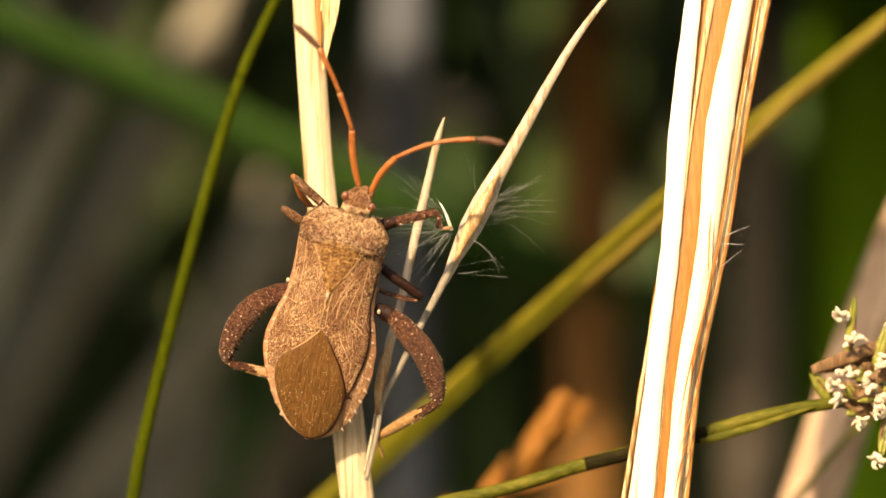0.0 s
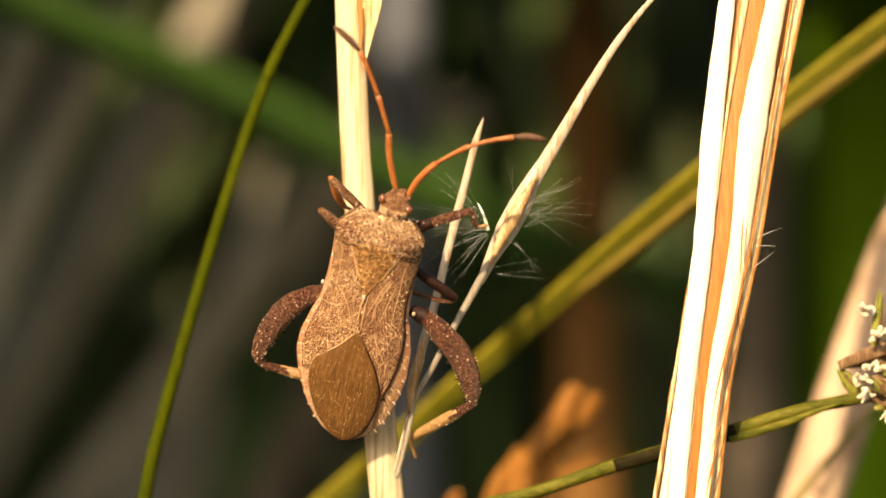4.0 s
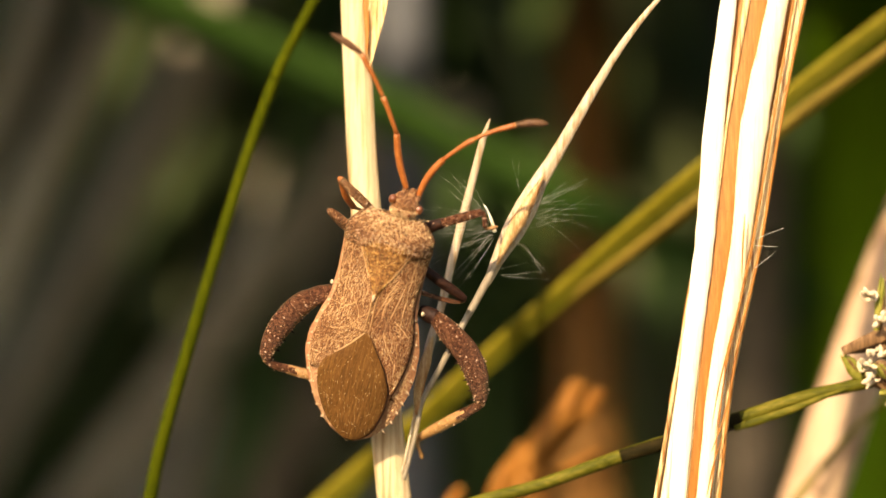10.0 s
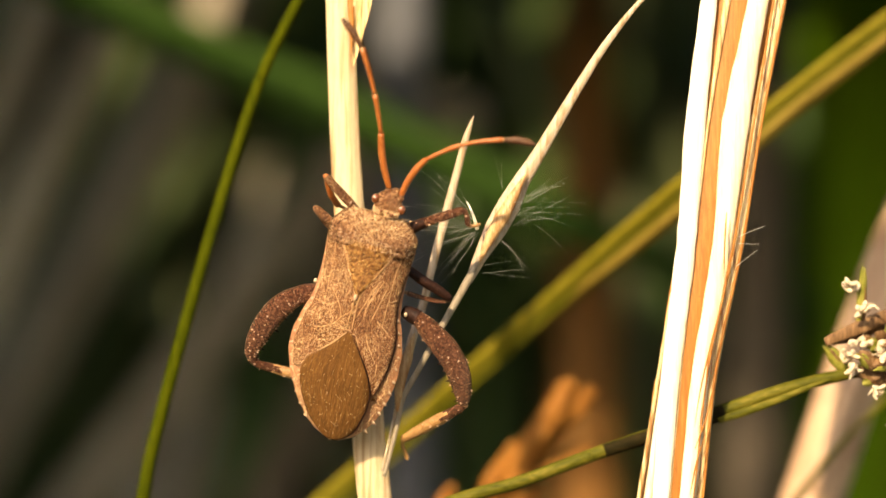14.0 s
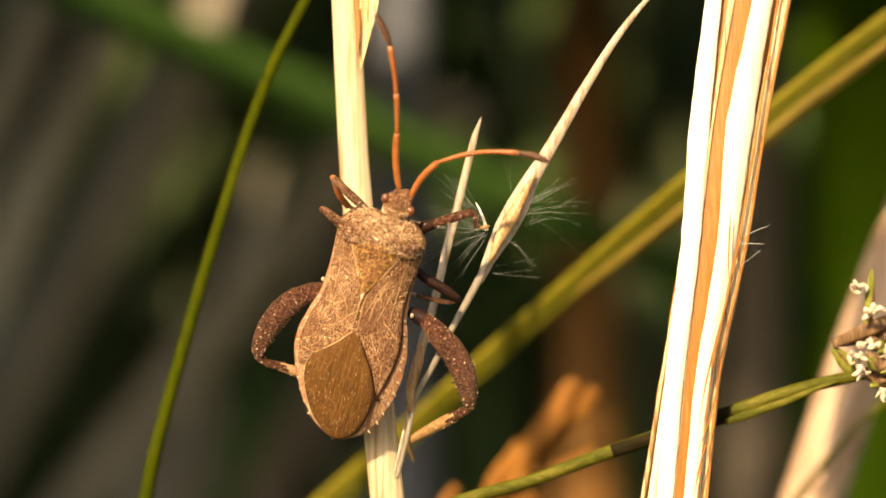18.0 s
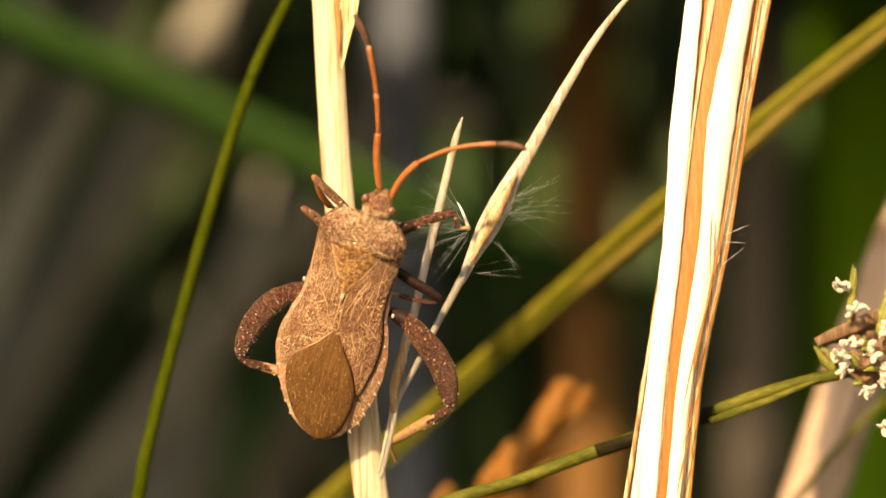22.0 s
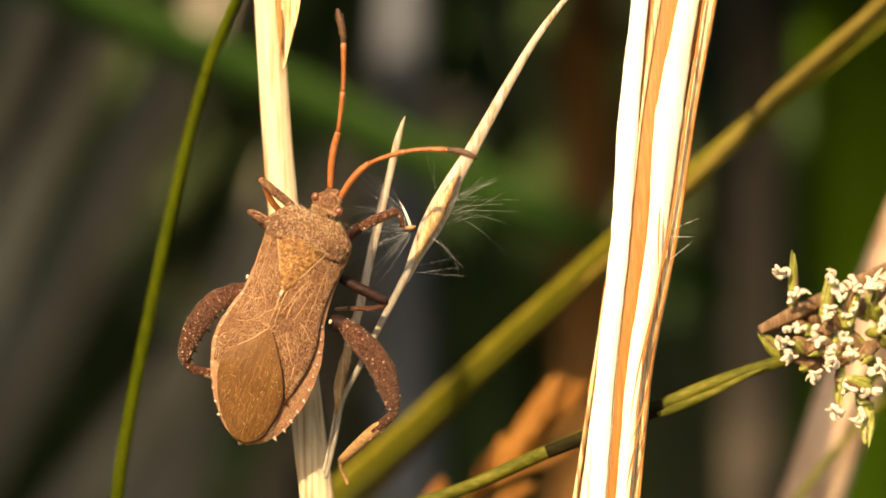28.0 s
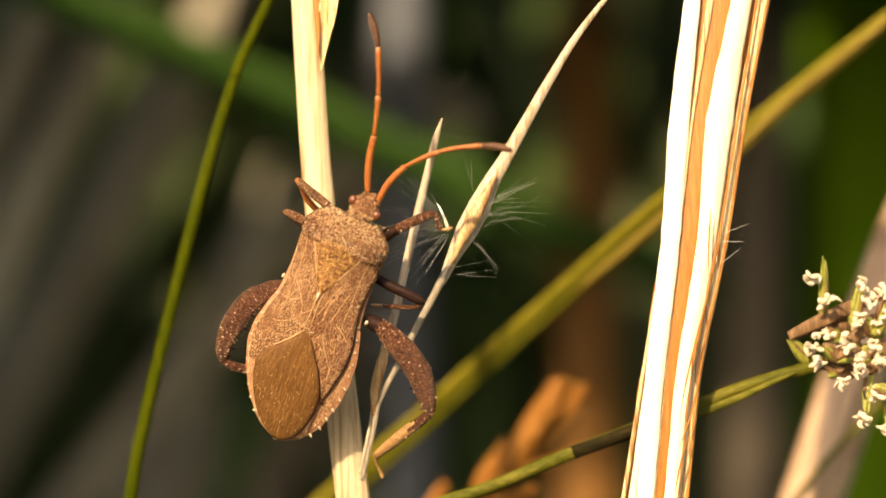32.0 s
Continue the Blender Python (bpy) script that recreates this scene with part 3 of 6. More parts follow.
def build_head_of_florets():
    r = random.Random(17)
    made = []
    for i, (u0, v0, u1, v1, w) in enumerate(FLORETS):
        b0 = STALK_BACK + r.uniform(-0.8, 0.6)
        b1 = b0 - r.uniform(0.1, 0.9)
        p, q = at(u0, v0, b0), at(u1, v1, b1)
        line = spline([p, p.lerp(q, 0.35), p.lerp(q, 0.7), q], 5)
        b = bmesh.new()
        tube(b, line, [0.7 * w * G, w * G, 0.95 * w * G, 0.7 * w * G, 0.12 * w * G], 10, 0.75, 3, 0.08)
        f = part("floret", b, M_BRACT if i in (1, 9, 10, 11, 14, 15, 17, 21) else M_FLORET, stalk)
        for k in range(3):
            b = bmesh.new()
            d = (q - p)
            side = d.cross(Vector((0, 1, 0))).normalized() * (k - 1) * 0.5 * w * G + Vector((0, -0.6 * w * G, 0))
            a = p + side + d * (0.05 + 0.1 * k)
            ribbon(b, spline([a, a + d * 0.3 + side * 0.25, a + d * (0.62 + 0.1 * k)], 4), [0.8 * w * G, 1.0 * w * G, 0.08 * w * G], -0.3, 4, 0.03 * MM)
            part("scale", b, M_BRACT if (i + k) % 3 == 0 else M_FLORET, f)
        made.append(f)
    for i in range(18):
        a, d = r.uniform(0, 6.28), math.sqrt(r.random())
        u, v = 1655 + 88 * d * math.cos(a), 655 + 72 * d * math.sin(a)
        p, q = at(u, v, STALK_BACK + 0.4), at(u + 24 * math.cos(a) + r.uniform(-10, 10), v + 24 * math.sin(a) + r.uniform(-10, 10), STALK_BACK - r.uniform(0.2, 0.8))
        w = r.uniform(9, 14)
        b = bmesh.new()
        tube(b, spline([p, p.lerp(q, 0.5), q], 5), [0.5 * w * G, w * G, 0.9 * w * G, 0.1 * w * G], 9, 0.75, 3, 0.1)
        part("bud", b, M_FLORET if i % 3 else M_BRACT, stalk, "yellow-green bud" if i % 3 else "brown bud")
    for i, u, v, dx, dz in (*STIGMAS, *STIGMAS_B, *STIGMAS_C):
        for k in range(2):
            b = bmesh.new()
            p = at(u + r.uniform(-9, 9), v + r.uniform(-9, 9), STALK_BACK - r.uniform(0.7, 1.3))
            d = Vector((dx + r.uniform(-1, 1), r.uniform(-0.6, 0.2), dz + r.uniform(-1, 1))).normalized()
            e = d.cross(Vector((0, 1, 0))).normalized() * r.uniform(-7, 7) * G
            wide = r.uniform(6, 10) * G
            ribbon(b, spline([p, p + d * 8 * G + e, p + d * 15 * G + e * 0.6, p + d * r.uniform(18, 25) * G - e * 0.8], 4), [0.5 * wide, wide, 0.8 * wide, 0.15 * wide], r.choice((-0.35, 0.3)), 4, 0.04 * MM, twist=r.uniform(-1.4, 1.4))
            part("spent_petal", b, M_STIGMA, made[i], "cream withered petal")
        for k in range(3):
            b = bmesh.new()
            p = at(u + r.uniform(-8, 8), v + r.uniform(-8, 8), STALK_BACK - r.uniform(0.9, 1.7))
            w = Vector((dx + r.uniform(-1.1, 1.1), r.uniform(-0.7, 0.3), dz + r.uniform(-1.1, 1.1))).normalized()
            turn = Matrix.Rotation(r.choice((-1, 1)) * r.uniform(0.1, 0.75), 3, Vector((r.uniform(-0.6, 0.6), 1, r.uniform(-0.6, 0.6))))
            pts = [p - w * 4 * G]
            for n in range(7):
                pts.append(pts[-1] + w * r.uniform(2.6, 5.0) * G)
                w = turn @ w
            t = r.uniform(3.0, 5.8)
            tube(b, spline(pts, 3), [0.7 * t * G, 1.2 * t * G, t * G, 0.8 * t * G, 1.2 * t * G, 0.9 * t * G, 0.4 * t * G], 6, 0.7)
            part("stigma", b, M_STIGMA, made[i], "pale curled stigma")


build_head_of_florets()

# ---- slim green stem ----
GREEN_BACK = 8.0
green = thing("green_rush", Vector((at(180, 441, GREEN_BACK).x, GREEN_BACK * MM, 0)), "slender green rush stem curving upward", "rush")
bm = bmesh.new()
line = [at(u, v, GREEN_BACK) for u, v in ((225, 1150), (268, 870), (300, 735), (339, 600), (378, 468), (430, 302), (461, 210), (496, 120), (527, 58), (559, -2), (615, -110), (715, -290), (860, -540))]
tube(bm, spline(grown(line, (line[0].x - 3 * MM, GREEN_BACK * MM, -0.006)), 8), [0.36 * MM, 0.35 * MM, 0.33 * MM, 0.32 * MM, 0.3 * MM, 0.28 * MM, 0.26 * MM, 0.24 * MM, 0.2 * MM], 12, 0.9, 6, 0.05)
part("stem", bm, M_GREEN, green)
bm = bmesh.new()
line = spline([at(u, v, GREEN_BACK - 0.05) for u, v in ((488, 140), (496, 120), (506, 100))], 3)
tube(bm, line, [0.26 * MM, 0.29 * MM, 0.26 * MM], 10)
part("node", bm, M_GREEN, green)

# ---- slanting blades behind ----
SLANT_BACK = 17.0


def slant_back(u):
    """The slanting blades lie a little deeper towards their lower end."""
    return 16.0 + 9.0 * min(1.0, max(0.0, (1240 - u) / 600))


slant = thing("slanting_blade", Vector((at(-500, 441, SLANT_BACK).x, SLANT_BACK * MM, 0)), "long olive grass blade slanting across, folded lengthwise", "grass blade")
bm = bmesh.new()
line = [at(u, v, slant_back(u)) for u, v in ((330, 1117), (590, 881), (722, 767), (802, 693), (902, 603), (1001, 515), (1100, 425), (1240, 304), (1400, 170), (1500, 91), (1568, 39), (1798, -135), (2298, -470))]
SLANT_W = [w * MM for w in (1.58, 1.58, 1.58, 1.57, 1.56, 1.53, 1.49, 1.45, 1.39, 1.33, 1.26, 1.22, 1.17, 1.1, 1.04, 0.98, 0.96, 0.94, 0.9, 0.5)]
line = spline(grown(line, (line[0].x - 45 * MM, 15 * MM, -0.006)), 8)
fold = frames_along(line, Vector((0, -1, 0)))
for sg, share, mat, name in ((-1, 0.48, M_OLIVE, "upper_half"), (1, 0.52, M_OLIVE_DARK, "lower_half")):
    bm = bmesh.new()
    wide = spread(SLANT_W, len(line))
    half_line = [p + side * sg * 0.5 * (1 - share) * w + up * (-0.06 if sg < 0 else -0.1) * w for (p, side, up), w in zip(fold, wide)]
    ribbon(bm, half_line, [share * w for w in wide], -0.16, 6, 0.08 * MM, twist=0.0)
    part(name, bm, mat, slant, "yellow-olive upper half of the folded blade" if sg < 0 else "darker green lower half of the folded blade")
bm = bmesh.new()
tube(bm, [p + side * 0.06 * w + up * 0.02 * w for (p, side, up), w in zip(fold, wide)], [0.09 * MM, 0.08 * MM, 0.06 * MM], 6)
part("midrib", bm, M_OLIVE_DARK, slant)
slant_b = thing("rusty_slanting_blade", Vector((at(-480, 441, SLANT_BACK + 1.0).x, (SLANT_BACK + 1.0) * MM, 0)), "narrow rusty grass blade slanting beside the olive one", "grass blade")
bm = bmesh.new()
line = [at(u, v, slant_back(u) + min(1.2, max(-0.6, (1040 - u) / 80))) for u, v in ((340, 1117), (588, 880), (720, 764), (800, 692), (900, 611), (1000, 538), (1100, 464), (1240, 352), (1400, 216), (1500, 141), (1568, 91), (1800, -85), (2300, -430))]
ribbon(bm, spline(grown(line, (line[0].x - 42 * MM, 16 * MM, -0.006)), 8), [0.6 * MM, 0.6 * MM, 0.6 * MM, 0.62 * MM, 0.68 * MM, 0.72 * MM, 0.72 * MM, 0.3 * MM], -0.25, 6, 0.06 * MM)
part("blade", bm, M_RUST, slant_b)
bm = bmesh.new()
tube(bm, [p + Vector((0, -0.12 * MM, 0)) for p in spline(line, 8)], [0.05 * MM, 0.04 * MM], 6)
part("midrib", bm, M_RUST, slant_b)

# ---- thick tan reed with a thin green leaf before it ----
REED_BACK = 25.0
reed = thing("tan_reed", Vector((at(1290, 441, REED_BACK).x, REED_BACK * MM, 0)), "thick pale tan reed stem leaning over", "reed")
bm = bmesh.new()
line = [at(u, v, REED_BACK) for u, v in ((1346, 1150), (1439, 882), (1493, 720), (1546, 570), (1616, 390), (1732, 120), (1900, -200), (2080, -700))]
tube(bm, spline(grown(line, (line[0].x - 4 * MM, REED_BACK * MM, -0.006)), 8), [1.8 * MM, 1.76 * MM, 1.7 * MM, 1.65 * MM, 1.57 * MM, 1.35 * MM], 20, 0.9, 9, 0.02)
part("stem", bm, M_PINK, reed)
bm = bmesh.new()
line = spline([at(u, v, REED_BACK) for u, v in ((1610, 430), (1616, 415), (1622, 400))], 4)
tube(bm, line, [1.74 * MM, 1.86 * MM, 1.74 * MM], 20, 0.9)
part("joint", bm, M_PINK, reed)
bm = bmesh.new()
line = spline([at(u, v, REED_BACK - 2.1) for u, v in ((1446, 870), (1500, 722), (1556, 572), (1624, 400))], 8)
ribbon(bm, line, [0.6 * MM, 1.0 * MM, 1.6 * MM, 2.4 * MM], -0.35, 6, 0.08 * MM)
part("leaf_sheath", bm, M_PINK, reed, "papery tan sheath wrapped round the reed")
LEAF_BACK = 19.0
leaf = thing("thin_green_leaf", Vector((at(1050, 441, LEAF_BACK).x, LEAF_BACK * MM, 0)), "thin green grass leaf leaning across the reed", "grass leaf")
bm = bmesh.new()
line = [at(u, v, LEAF_BACK) for u, v in ((1280, 1080), (1415, 880), (1470, 810), (1530, 745), (1600, 680), (1720, 590))]
ribbon(bm, spline(grown(line, (line[0].x - 14 * MM, LEAF_BACK * MM, -0.006)), 8), [0.6 * MM, 0.52 * MM, 0.42 * MM, 0.34 * MM, 0.1 * MM], -0.2, 5, 0.06 * MM)
part("blade", bm, M_OLIVE_DARK, leaf)

# ---- rusty seed head ----
SEED_BACK = 25.0
seed = thing("rusty_seed_head", Vector((at(820, 441, SEED_BACK).x, SEED_BACK * MM, 0)), "rust-orange sedge seed head of overlapping scales", "seed head")
bm = bmesh.new()
line = [at(u, v, SEED_BACK) for u, v in ((740, 1080), (835, 930), (870, 890), (910, 845), (945, 800))]
tube(bm, spline(grown(line, (line[0].x - 6 * MM, SEED_BACK * MM, -0.006)), 6), [0.4 * MM, 0.4 * MM, 0.35 * MM, 0.25 * MM, 0.15 * MM], 8)
part("stem", bm, M_RUST, seed)
rng = random.Random(3)


def spikelet(points, width):
    """One plump seed spikelet: a tapered core under overlapping papery scales."""
    core = spline([at(u, v, SEED_BACK + b) for u, v, b in points], 8)
    b = bmesh.new()
    tube(b, core, [0.5 * width * G, 0.95 * width * G, width * G, 0.85 * width * G, 0.45 * width * G], 12, 0.85, 3, 0.04)
    sp = part("spikelet", b, M_ORANGE, seed)
    fr = frames_along(core, Vector((0, -1, 0)))
    for k in range(11):
        i = int((len(core) - 6) * k / 10)
        p, side, up = fr[i]
        d = (core[min(i + 4, len(core) - 1)] - core[i]).normalized()
        a = math.pi * (0.15 + 0.7 * ((k * 0.382) % 1))
        out = side * math.cos(a) + up * math.sin(a)
        b = bmesh.new()
        q = p + out * 0.95 * width * G
        ln = 1.5 * width * G
        ribbon(b, spline([q, q + d * 0.5 * ln + out * 0.08 * width * G, q + d * ln + out * 0.06 * width * G], 4), [0.9 * width * G, 1.1 * width * G, 0.1 * width * G], -0.3, 5, 0.05 * MM, facing=out)
        part("scale", b, M_ORANGE, sp)


spikelet(((905, 862, 0), (948, 804, -0.3), (989, 738, -0.3), (1030, 676, 0)), 31)
spikelet(((962, 815, 0.6), (998, 768, 0.4), (1036, 726, 0.2), (1066, 690, 0.0)), 20)
spikelet(((862, 895, 0), (886, 848, -0.2), (908, 818, 0.3), (930, 786, 0.6)), 17)
spikelet(((860, 905, 0.5), (910, 862, 0.4), (955, 824, 0.3), (985, 792, 0.5)), 17)
spikelet(((880, 876, -0.7), (945, 848, -0.8), (1010, 822, -0.8), (1062, 796, -0.6)), 9)
spikelet(((880, 930, 0), (930, 895, 0), (975, 872, 0)), 15)
spikelet(((775, 930, 0.5), (795, 895, 0.5), (818, 862, 0.5)), 15)

# ---- the bug ----
# local axes: x across, z along the body to the head, y away from the back; grid steps
STATION = [199, 190, 183, 176, 167, 158, 153, 136, 117, 99, 73, 36, 0, -31, -63, -105, -126, -153, -170, -201, -224, -243, -264, -276]
HALF = [7, 18, 24, 27, 25, 24, 46, 65, 79, 79, 77, 76, 75, 80, 91, 99, 98, 95, 90, 79, 68, 56, 36, 14]
bug = thing("leaf_footed_bug", (0, 0, 0), "brown leaf-footed bug with orange antennae clinging to a dry stem", "insect")


def half(s):
    return float(np.interp(-s, [-x for x in STATION], HALF))


def mid(s):
    """The body bends a little to one side towards the tail."""
    return float(np.interp(s, [-280, -229, -202, -120], [15, 12, 8, 0]))


def crest(s):
    """Height of the back above the middle plane, grid steps."""
    return float(np.interp(s, [-276, -240, -150, -60, 0, 60, 95, 110, 130, 153, 170, 199], [8, 18, 30, 34, 32, 34, 38, 42, 35, 20, 20, 8]))


def back_of(l, s, lift=0.0):
    w = max(half(s), 1)
    x = min(abs(l - mid(s)) / w, 1)
    return Vector((l * G, -(crest(s) * (1 - x ** 2.6) + lift) * G, s * G))


def shell(inner, outer, s0, s1, lift, mats, name, label="", ns=40, nl=10, thick=3.0, fold=None):
    """A thin plate that follows the back between two edges, from s0 to s1."""
    b = bmesh.new()
    top, low = [], []
    for i in range(ns + 1):
        s = s0 + (s1 - s0) * i / ns
        a, c = inner(s), outer(s)
        ra, rb = [], []
        for j in range(nl + 1):
            l = a + (c - a) * j / nl
            h = lift + (fold(j / nl, i / ns) if fold else 0.0)
            ra.append(b.verts.new(back_of(l, s, h)))
            rb.append(b.verts.new(back_of(l, s, h - thick)))
        top.append(ra), low.append(rb)
    for i in range(ns):
        for j in range(nl):
            b.faces.new((top[i][j], top[i][j + 1], top[i + 1][j + 1], top[i + 1][j]))
            b.faces.new((low[i][j + 1], low[i][j], low[i + 1][j], low[i + 1][j + 1]))
        b.faces.new((low[i][0], top[i][0], top[i + 1][0], low[i + 1][0]))
        b.faces.new((top[i][nl], low[i][nl], low[i + 1][nl], top[i + 1][nl]))
    for i in (0, ns):
        for j in range(nl):
            b.faces.new((top[i][j + 1], top[i][j], low[i][j], low[i][j + 1]))
    for f in b.faces:
        f.smooth = True
    return part(name, b, mats, bug, label)


def curve_of(*pairs):
    xs = sorted(pairs)
    return lambda s: float(np.interp(s, [p[0] for p in xs], [p[1] for p in xs]))


def build_trunk():
    """The abdomen under the wings, with its flat toothed margin."""
    b = bmesh.new()
    rings = []
    for i in range(64):
        s = 120 - (120 + 276) * i / 63
        w = half(s) * (1.0 if s > 20 else 1.02 + 0.008 * math.cos(s * 2 * math.pi / 44))
        c = crest(s) * 0.86
        ring = []
        for k in range(32):
            a = 2 * math.pi * k / 32
            x, y = math.cos(a), math.sin(a)
            h = c * max(0.0, 1 - abs(x) ** 2.6) if y < 0 else 0.8 * (c + 12) * math.sqrt(max(0.0, 1 - x * x))
            ring.append(b.verts.new(Vector(((w * x + mid(s)) * G, (-h if y < 0 else h) * G, s * G))))
        rings.append(ring)
    for p, q in zip(rings, rings[1:]):
        for k in range(32):
            b.faces.new((p[k], p[(k + 1) % 32], q[(k + 1) % 32], q[k]))
    b.faces.new(rings[0]), b.faces.new(rings[-1])
    for f in b.faces:
        f.smooth = True
    bmesh.ops.remove_doubles(b, verts=b.verts, dist=1e-7)
    part("abdomen", b, M_EDGE, bug, "brown abdomen with a pale-banded margin")
    for sgn in (-1, 1):
        for s in (-30, -52, -74, -96, -118, -140, -162, -184, -204, -224, -244):
            b = bmesh.new()
            blob(b, back_of(sgn * half(s) * 0.92 + mid(s), s, -2.2), ((12 if sgn > 0 and s < -130 else 8) * G, 0.9 * G, 3.2 * G), Matrix.Rotation(radians(sgn * (18 if s > -130 else 32)), 3, "Y"), 10, 6, bumpy=0.4)
            part("margin_spot", b, M_PALE, bug, "pale spot on the abdomen's margin")
        b = bmesh.new()
        rim = [back_of(sgn * half(x) * (1.012 + 0.008 * math.cos(x * 2 * math.pi / 44)) + mid(x), x, 0.4) for x in np.linspace(10, -258, 60)]
        tube(b, rim, [0.3 * G, 0.8 * G, 0.85 * G, 0.85 * G, 0.5 * G], 6)
        part("margin_rim", b, M_EDGE, bug, "thin rim of the abdomen")
    b = bmesh.new()
    blob(b, Vector((10 * G, 13 * G, -272 * G)), (8 * G, 8 * G, 14 * G), segs=10, rings=8, bumpy=0.2)
    blob(b, Vector((22 * G, 12 * G, -268 * G)), (8 * G, 8 * G, 13 * G), segs=12, rings=8, bumpy=0.2)
    part("tail_tip", b, M_BAND, bug, "pale amber tail tip")


membrane_inner = curve_of((-273, 2), (-262, -14), (-243, -34), (-220, -49), (-201, -58), (-178, -66), (-158, -69), (-142, -66), (-126, -59), (-110, -42), (-90, -22), (-60, 1))


def membrane_fold(x, y):
    return 0.9 * math.cos(x * 2 * math.pi * 14) * min(1, y * 4) + 4 * min(1, y * 2.5) * (1 - abs(2 * x - 1) ** 3) - 1


right_edge = curve_of((-182, 66), (-150, 75), (-122, 81), (-90, 84), (-60, 82), (-31, 75), (0, 71), (36, 73), (73, 77), (98, 80))
membrane_edge = curve_of((-273, 24), (-262, 42), (-243, 52), (-224, 57), (-200, 62), (-168, 62), (-142, 53), (-120, 42), (-90, 22), (-74, 11), (-60, 3))


def build_back():
    wave = lambda x, y: 1.6 * noise.noise(Vector((x * 3, y * 5, 2.0)))
    # forewings: leathery part, then the clear overlapped membrane
    shell(curve_of((-156, -76), (-140, -62), (-118, -46), (-90, -22), (-60, 3), (0, 1), (98, -44)), lambda s: -half(s) * (0.93 + 0.045 * min(1.0, max(0.0, (s - 20) / 60))) + mid(s), 98, -156, 3.0, M_BUG, "forewing", "leathery brown forewing", fold=wave)
    shell(curve_of((-182, 75), (-168, 63), (-120, 43), (-74, 12), (-60, 3), (0, 2), (98, 46)), right_edge, 98, -182, 3.6, M_BUG, "forewing", "leathery brown forewing", fold=wave)
    shell(membrane_inner, membrane_edge, -60, -273, 4.4, M_MEMBRANE, "wing_membrane", "bronze glossy wing membrane with fine veins", ns=50, nl=28, thick=2.0, fold=membrane_fold)
    for k in range(11):
        x = (k + 0.7) / 11.6
        b = bmesh.new()
        line = []
        for y in np.linspace(0.16 + 0.10 * abs(2 * x - 1), 0.93 - 0.12 * abs(2 * x - 1), 10):
            s = -60 - 213 * y
            line.append(back_of(membrane_inner(s) + x * (membrane_edge(s) - membrane_inner(s)), s, 4.7 + membrane_fold(x, y)))
        tube(b, spline(line, 3), [0.15 * G, 0.32 * G, 0.3 * G, 0.15 * G], 5)
        part("membrane_vein", b, M_GOLD, bug)
    for sgn in (-1, 1):
        b = bmesh.new()
        line = [back_of(sgn * x, s, 4.2) for s, x in ((96, 62), (60, 56), (10, 55), (-40, 55), (-100, 62))]
        tube(b, spline(line, 6), [0.35 * G, 0.5 * G, 0.45 * G, 0.25 * G], 6)
        part("wing_vein", b, M_VEIN, bug)
        b = bmesh.new()
        line = [back_of(sgn * x, s, 5.0) for s, x in ((94, 46), (50, 25), (6, 5), (-58, 5))]
        tube(b, spline(line, 6), [1.0 * G, 1.1 * G, 1.0 * G, 0.7 * G], 6)
        part("wing_vein", b, M_VEIN, bug)
    for edge, s0, s1, lift, r0, name in ((membrane_edge, -74, -268, 4.6, 1.2, "membrane_border"), (right_edge, 60, -184, 2.6, 1.0, "wing_border")):
        b = bmesh.new()
        tube(b, spline([back_of(edge(x) + 0.8, x, lift) for x in np.linspace(s0, s1, 16)], 3), [0.3 * r0 * G, r0 * G, 1.2 * r0 * G, 1.2 * r0 * G, 0.5 * r0 * G], 6)
        part(name, b, M_DARKLEG, bug, "dark thin border of the wing")
    b = bmesh.new()
    tube(b, spline([back_of(membrane_inner(x) - 1, x, 4.4) for x in np.linspace(-64, -112, 7)], 3), [0.8 * G, 1.5 * G, 1.3 * G, 0.5 * G], 6)
    part("membrane_ridge", b, M_VEIN, bug, "pale ridge over the membrane's edge")
    # the wing's raised cross veins
    for pts in (((-52, 10), (-30, -14), (-20, -40), (-34, -60)), ((-34, -60), (-60, -72), (-90, -66)), ((-20, -40), (-6, -28), (4, -6)), ((40, -52), (-10, -60), (-34, -52)), ((-30, -14), (-48, -26), (-86, -26)), ((8, -34), (26, 22), (46, 62)), ((30, -52), (48, 30)), ((40, 40), (20, -20), (34, -70), (58, -110)), ((20, -20), (52, -40), (72, -60)), ((56, -70), (62, -120), (64, -160))):
        b = bmesh.new()
        tube(b, spline([back_of(x, y, 3.6) for x, y in pts], 5), [0.4 * G, 0.7 * G, 0.6 * G, 0.35 * G], 5)
        part("wing_vein", b, M_VEIN, bug)
    shell(lambda s: -max(s, 0) * 0.47 - 1, lambda s: max(s, 0) * 0.47 + 1, 104, 0, 5.4, M_SCUT, "scutellum", "amber-brown triangular scutellum", ns=16, nl=8, fold=lambda x, y: 4 * (1 - (2 * x - 1) ** 2))
    b = bmesh.new()
    blob(b, back_of(-2, 3, 9.0), (3.4 * G, 2.4 * G, 6.5 * G), segs=8, rings=6)
    part("scutellum_tip", b, M_PALE, bug, "white tip of the scutellum")
    # pronotum: a raised shield with swollen shoulders and a beaded hind edge
    b = bmesh.new()
    n, m = 26, 24
    grid = []
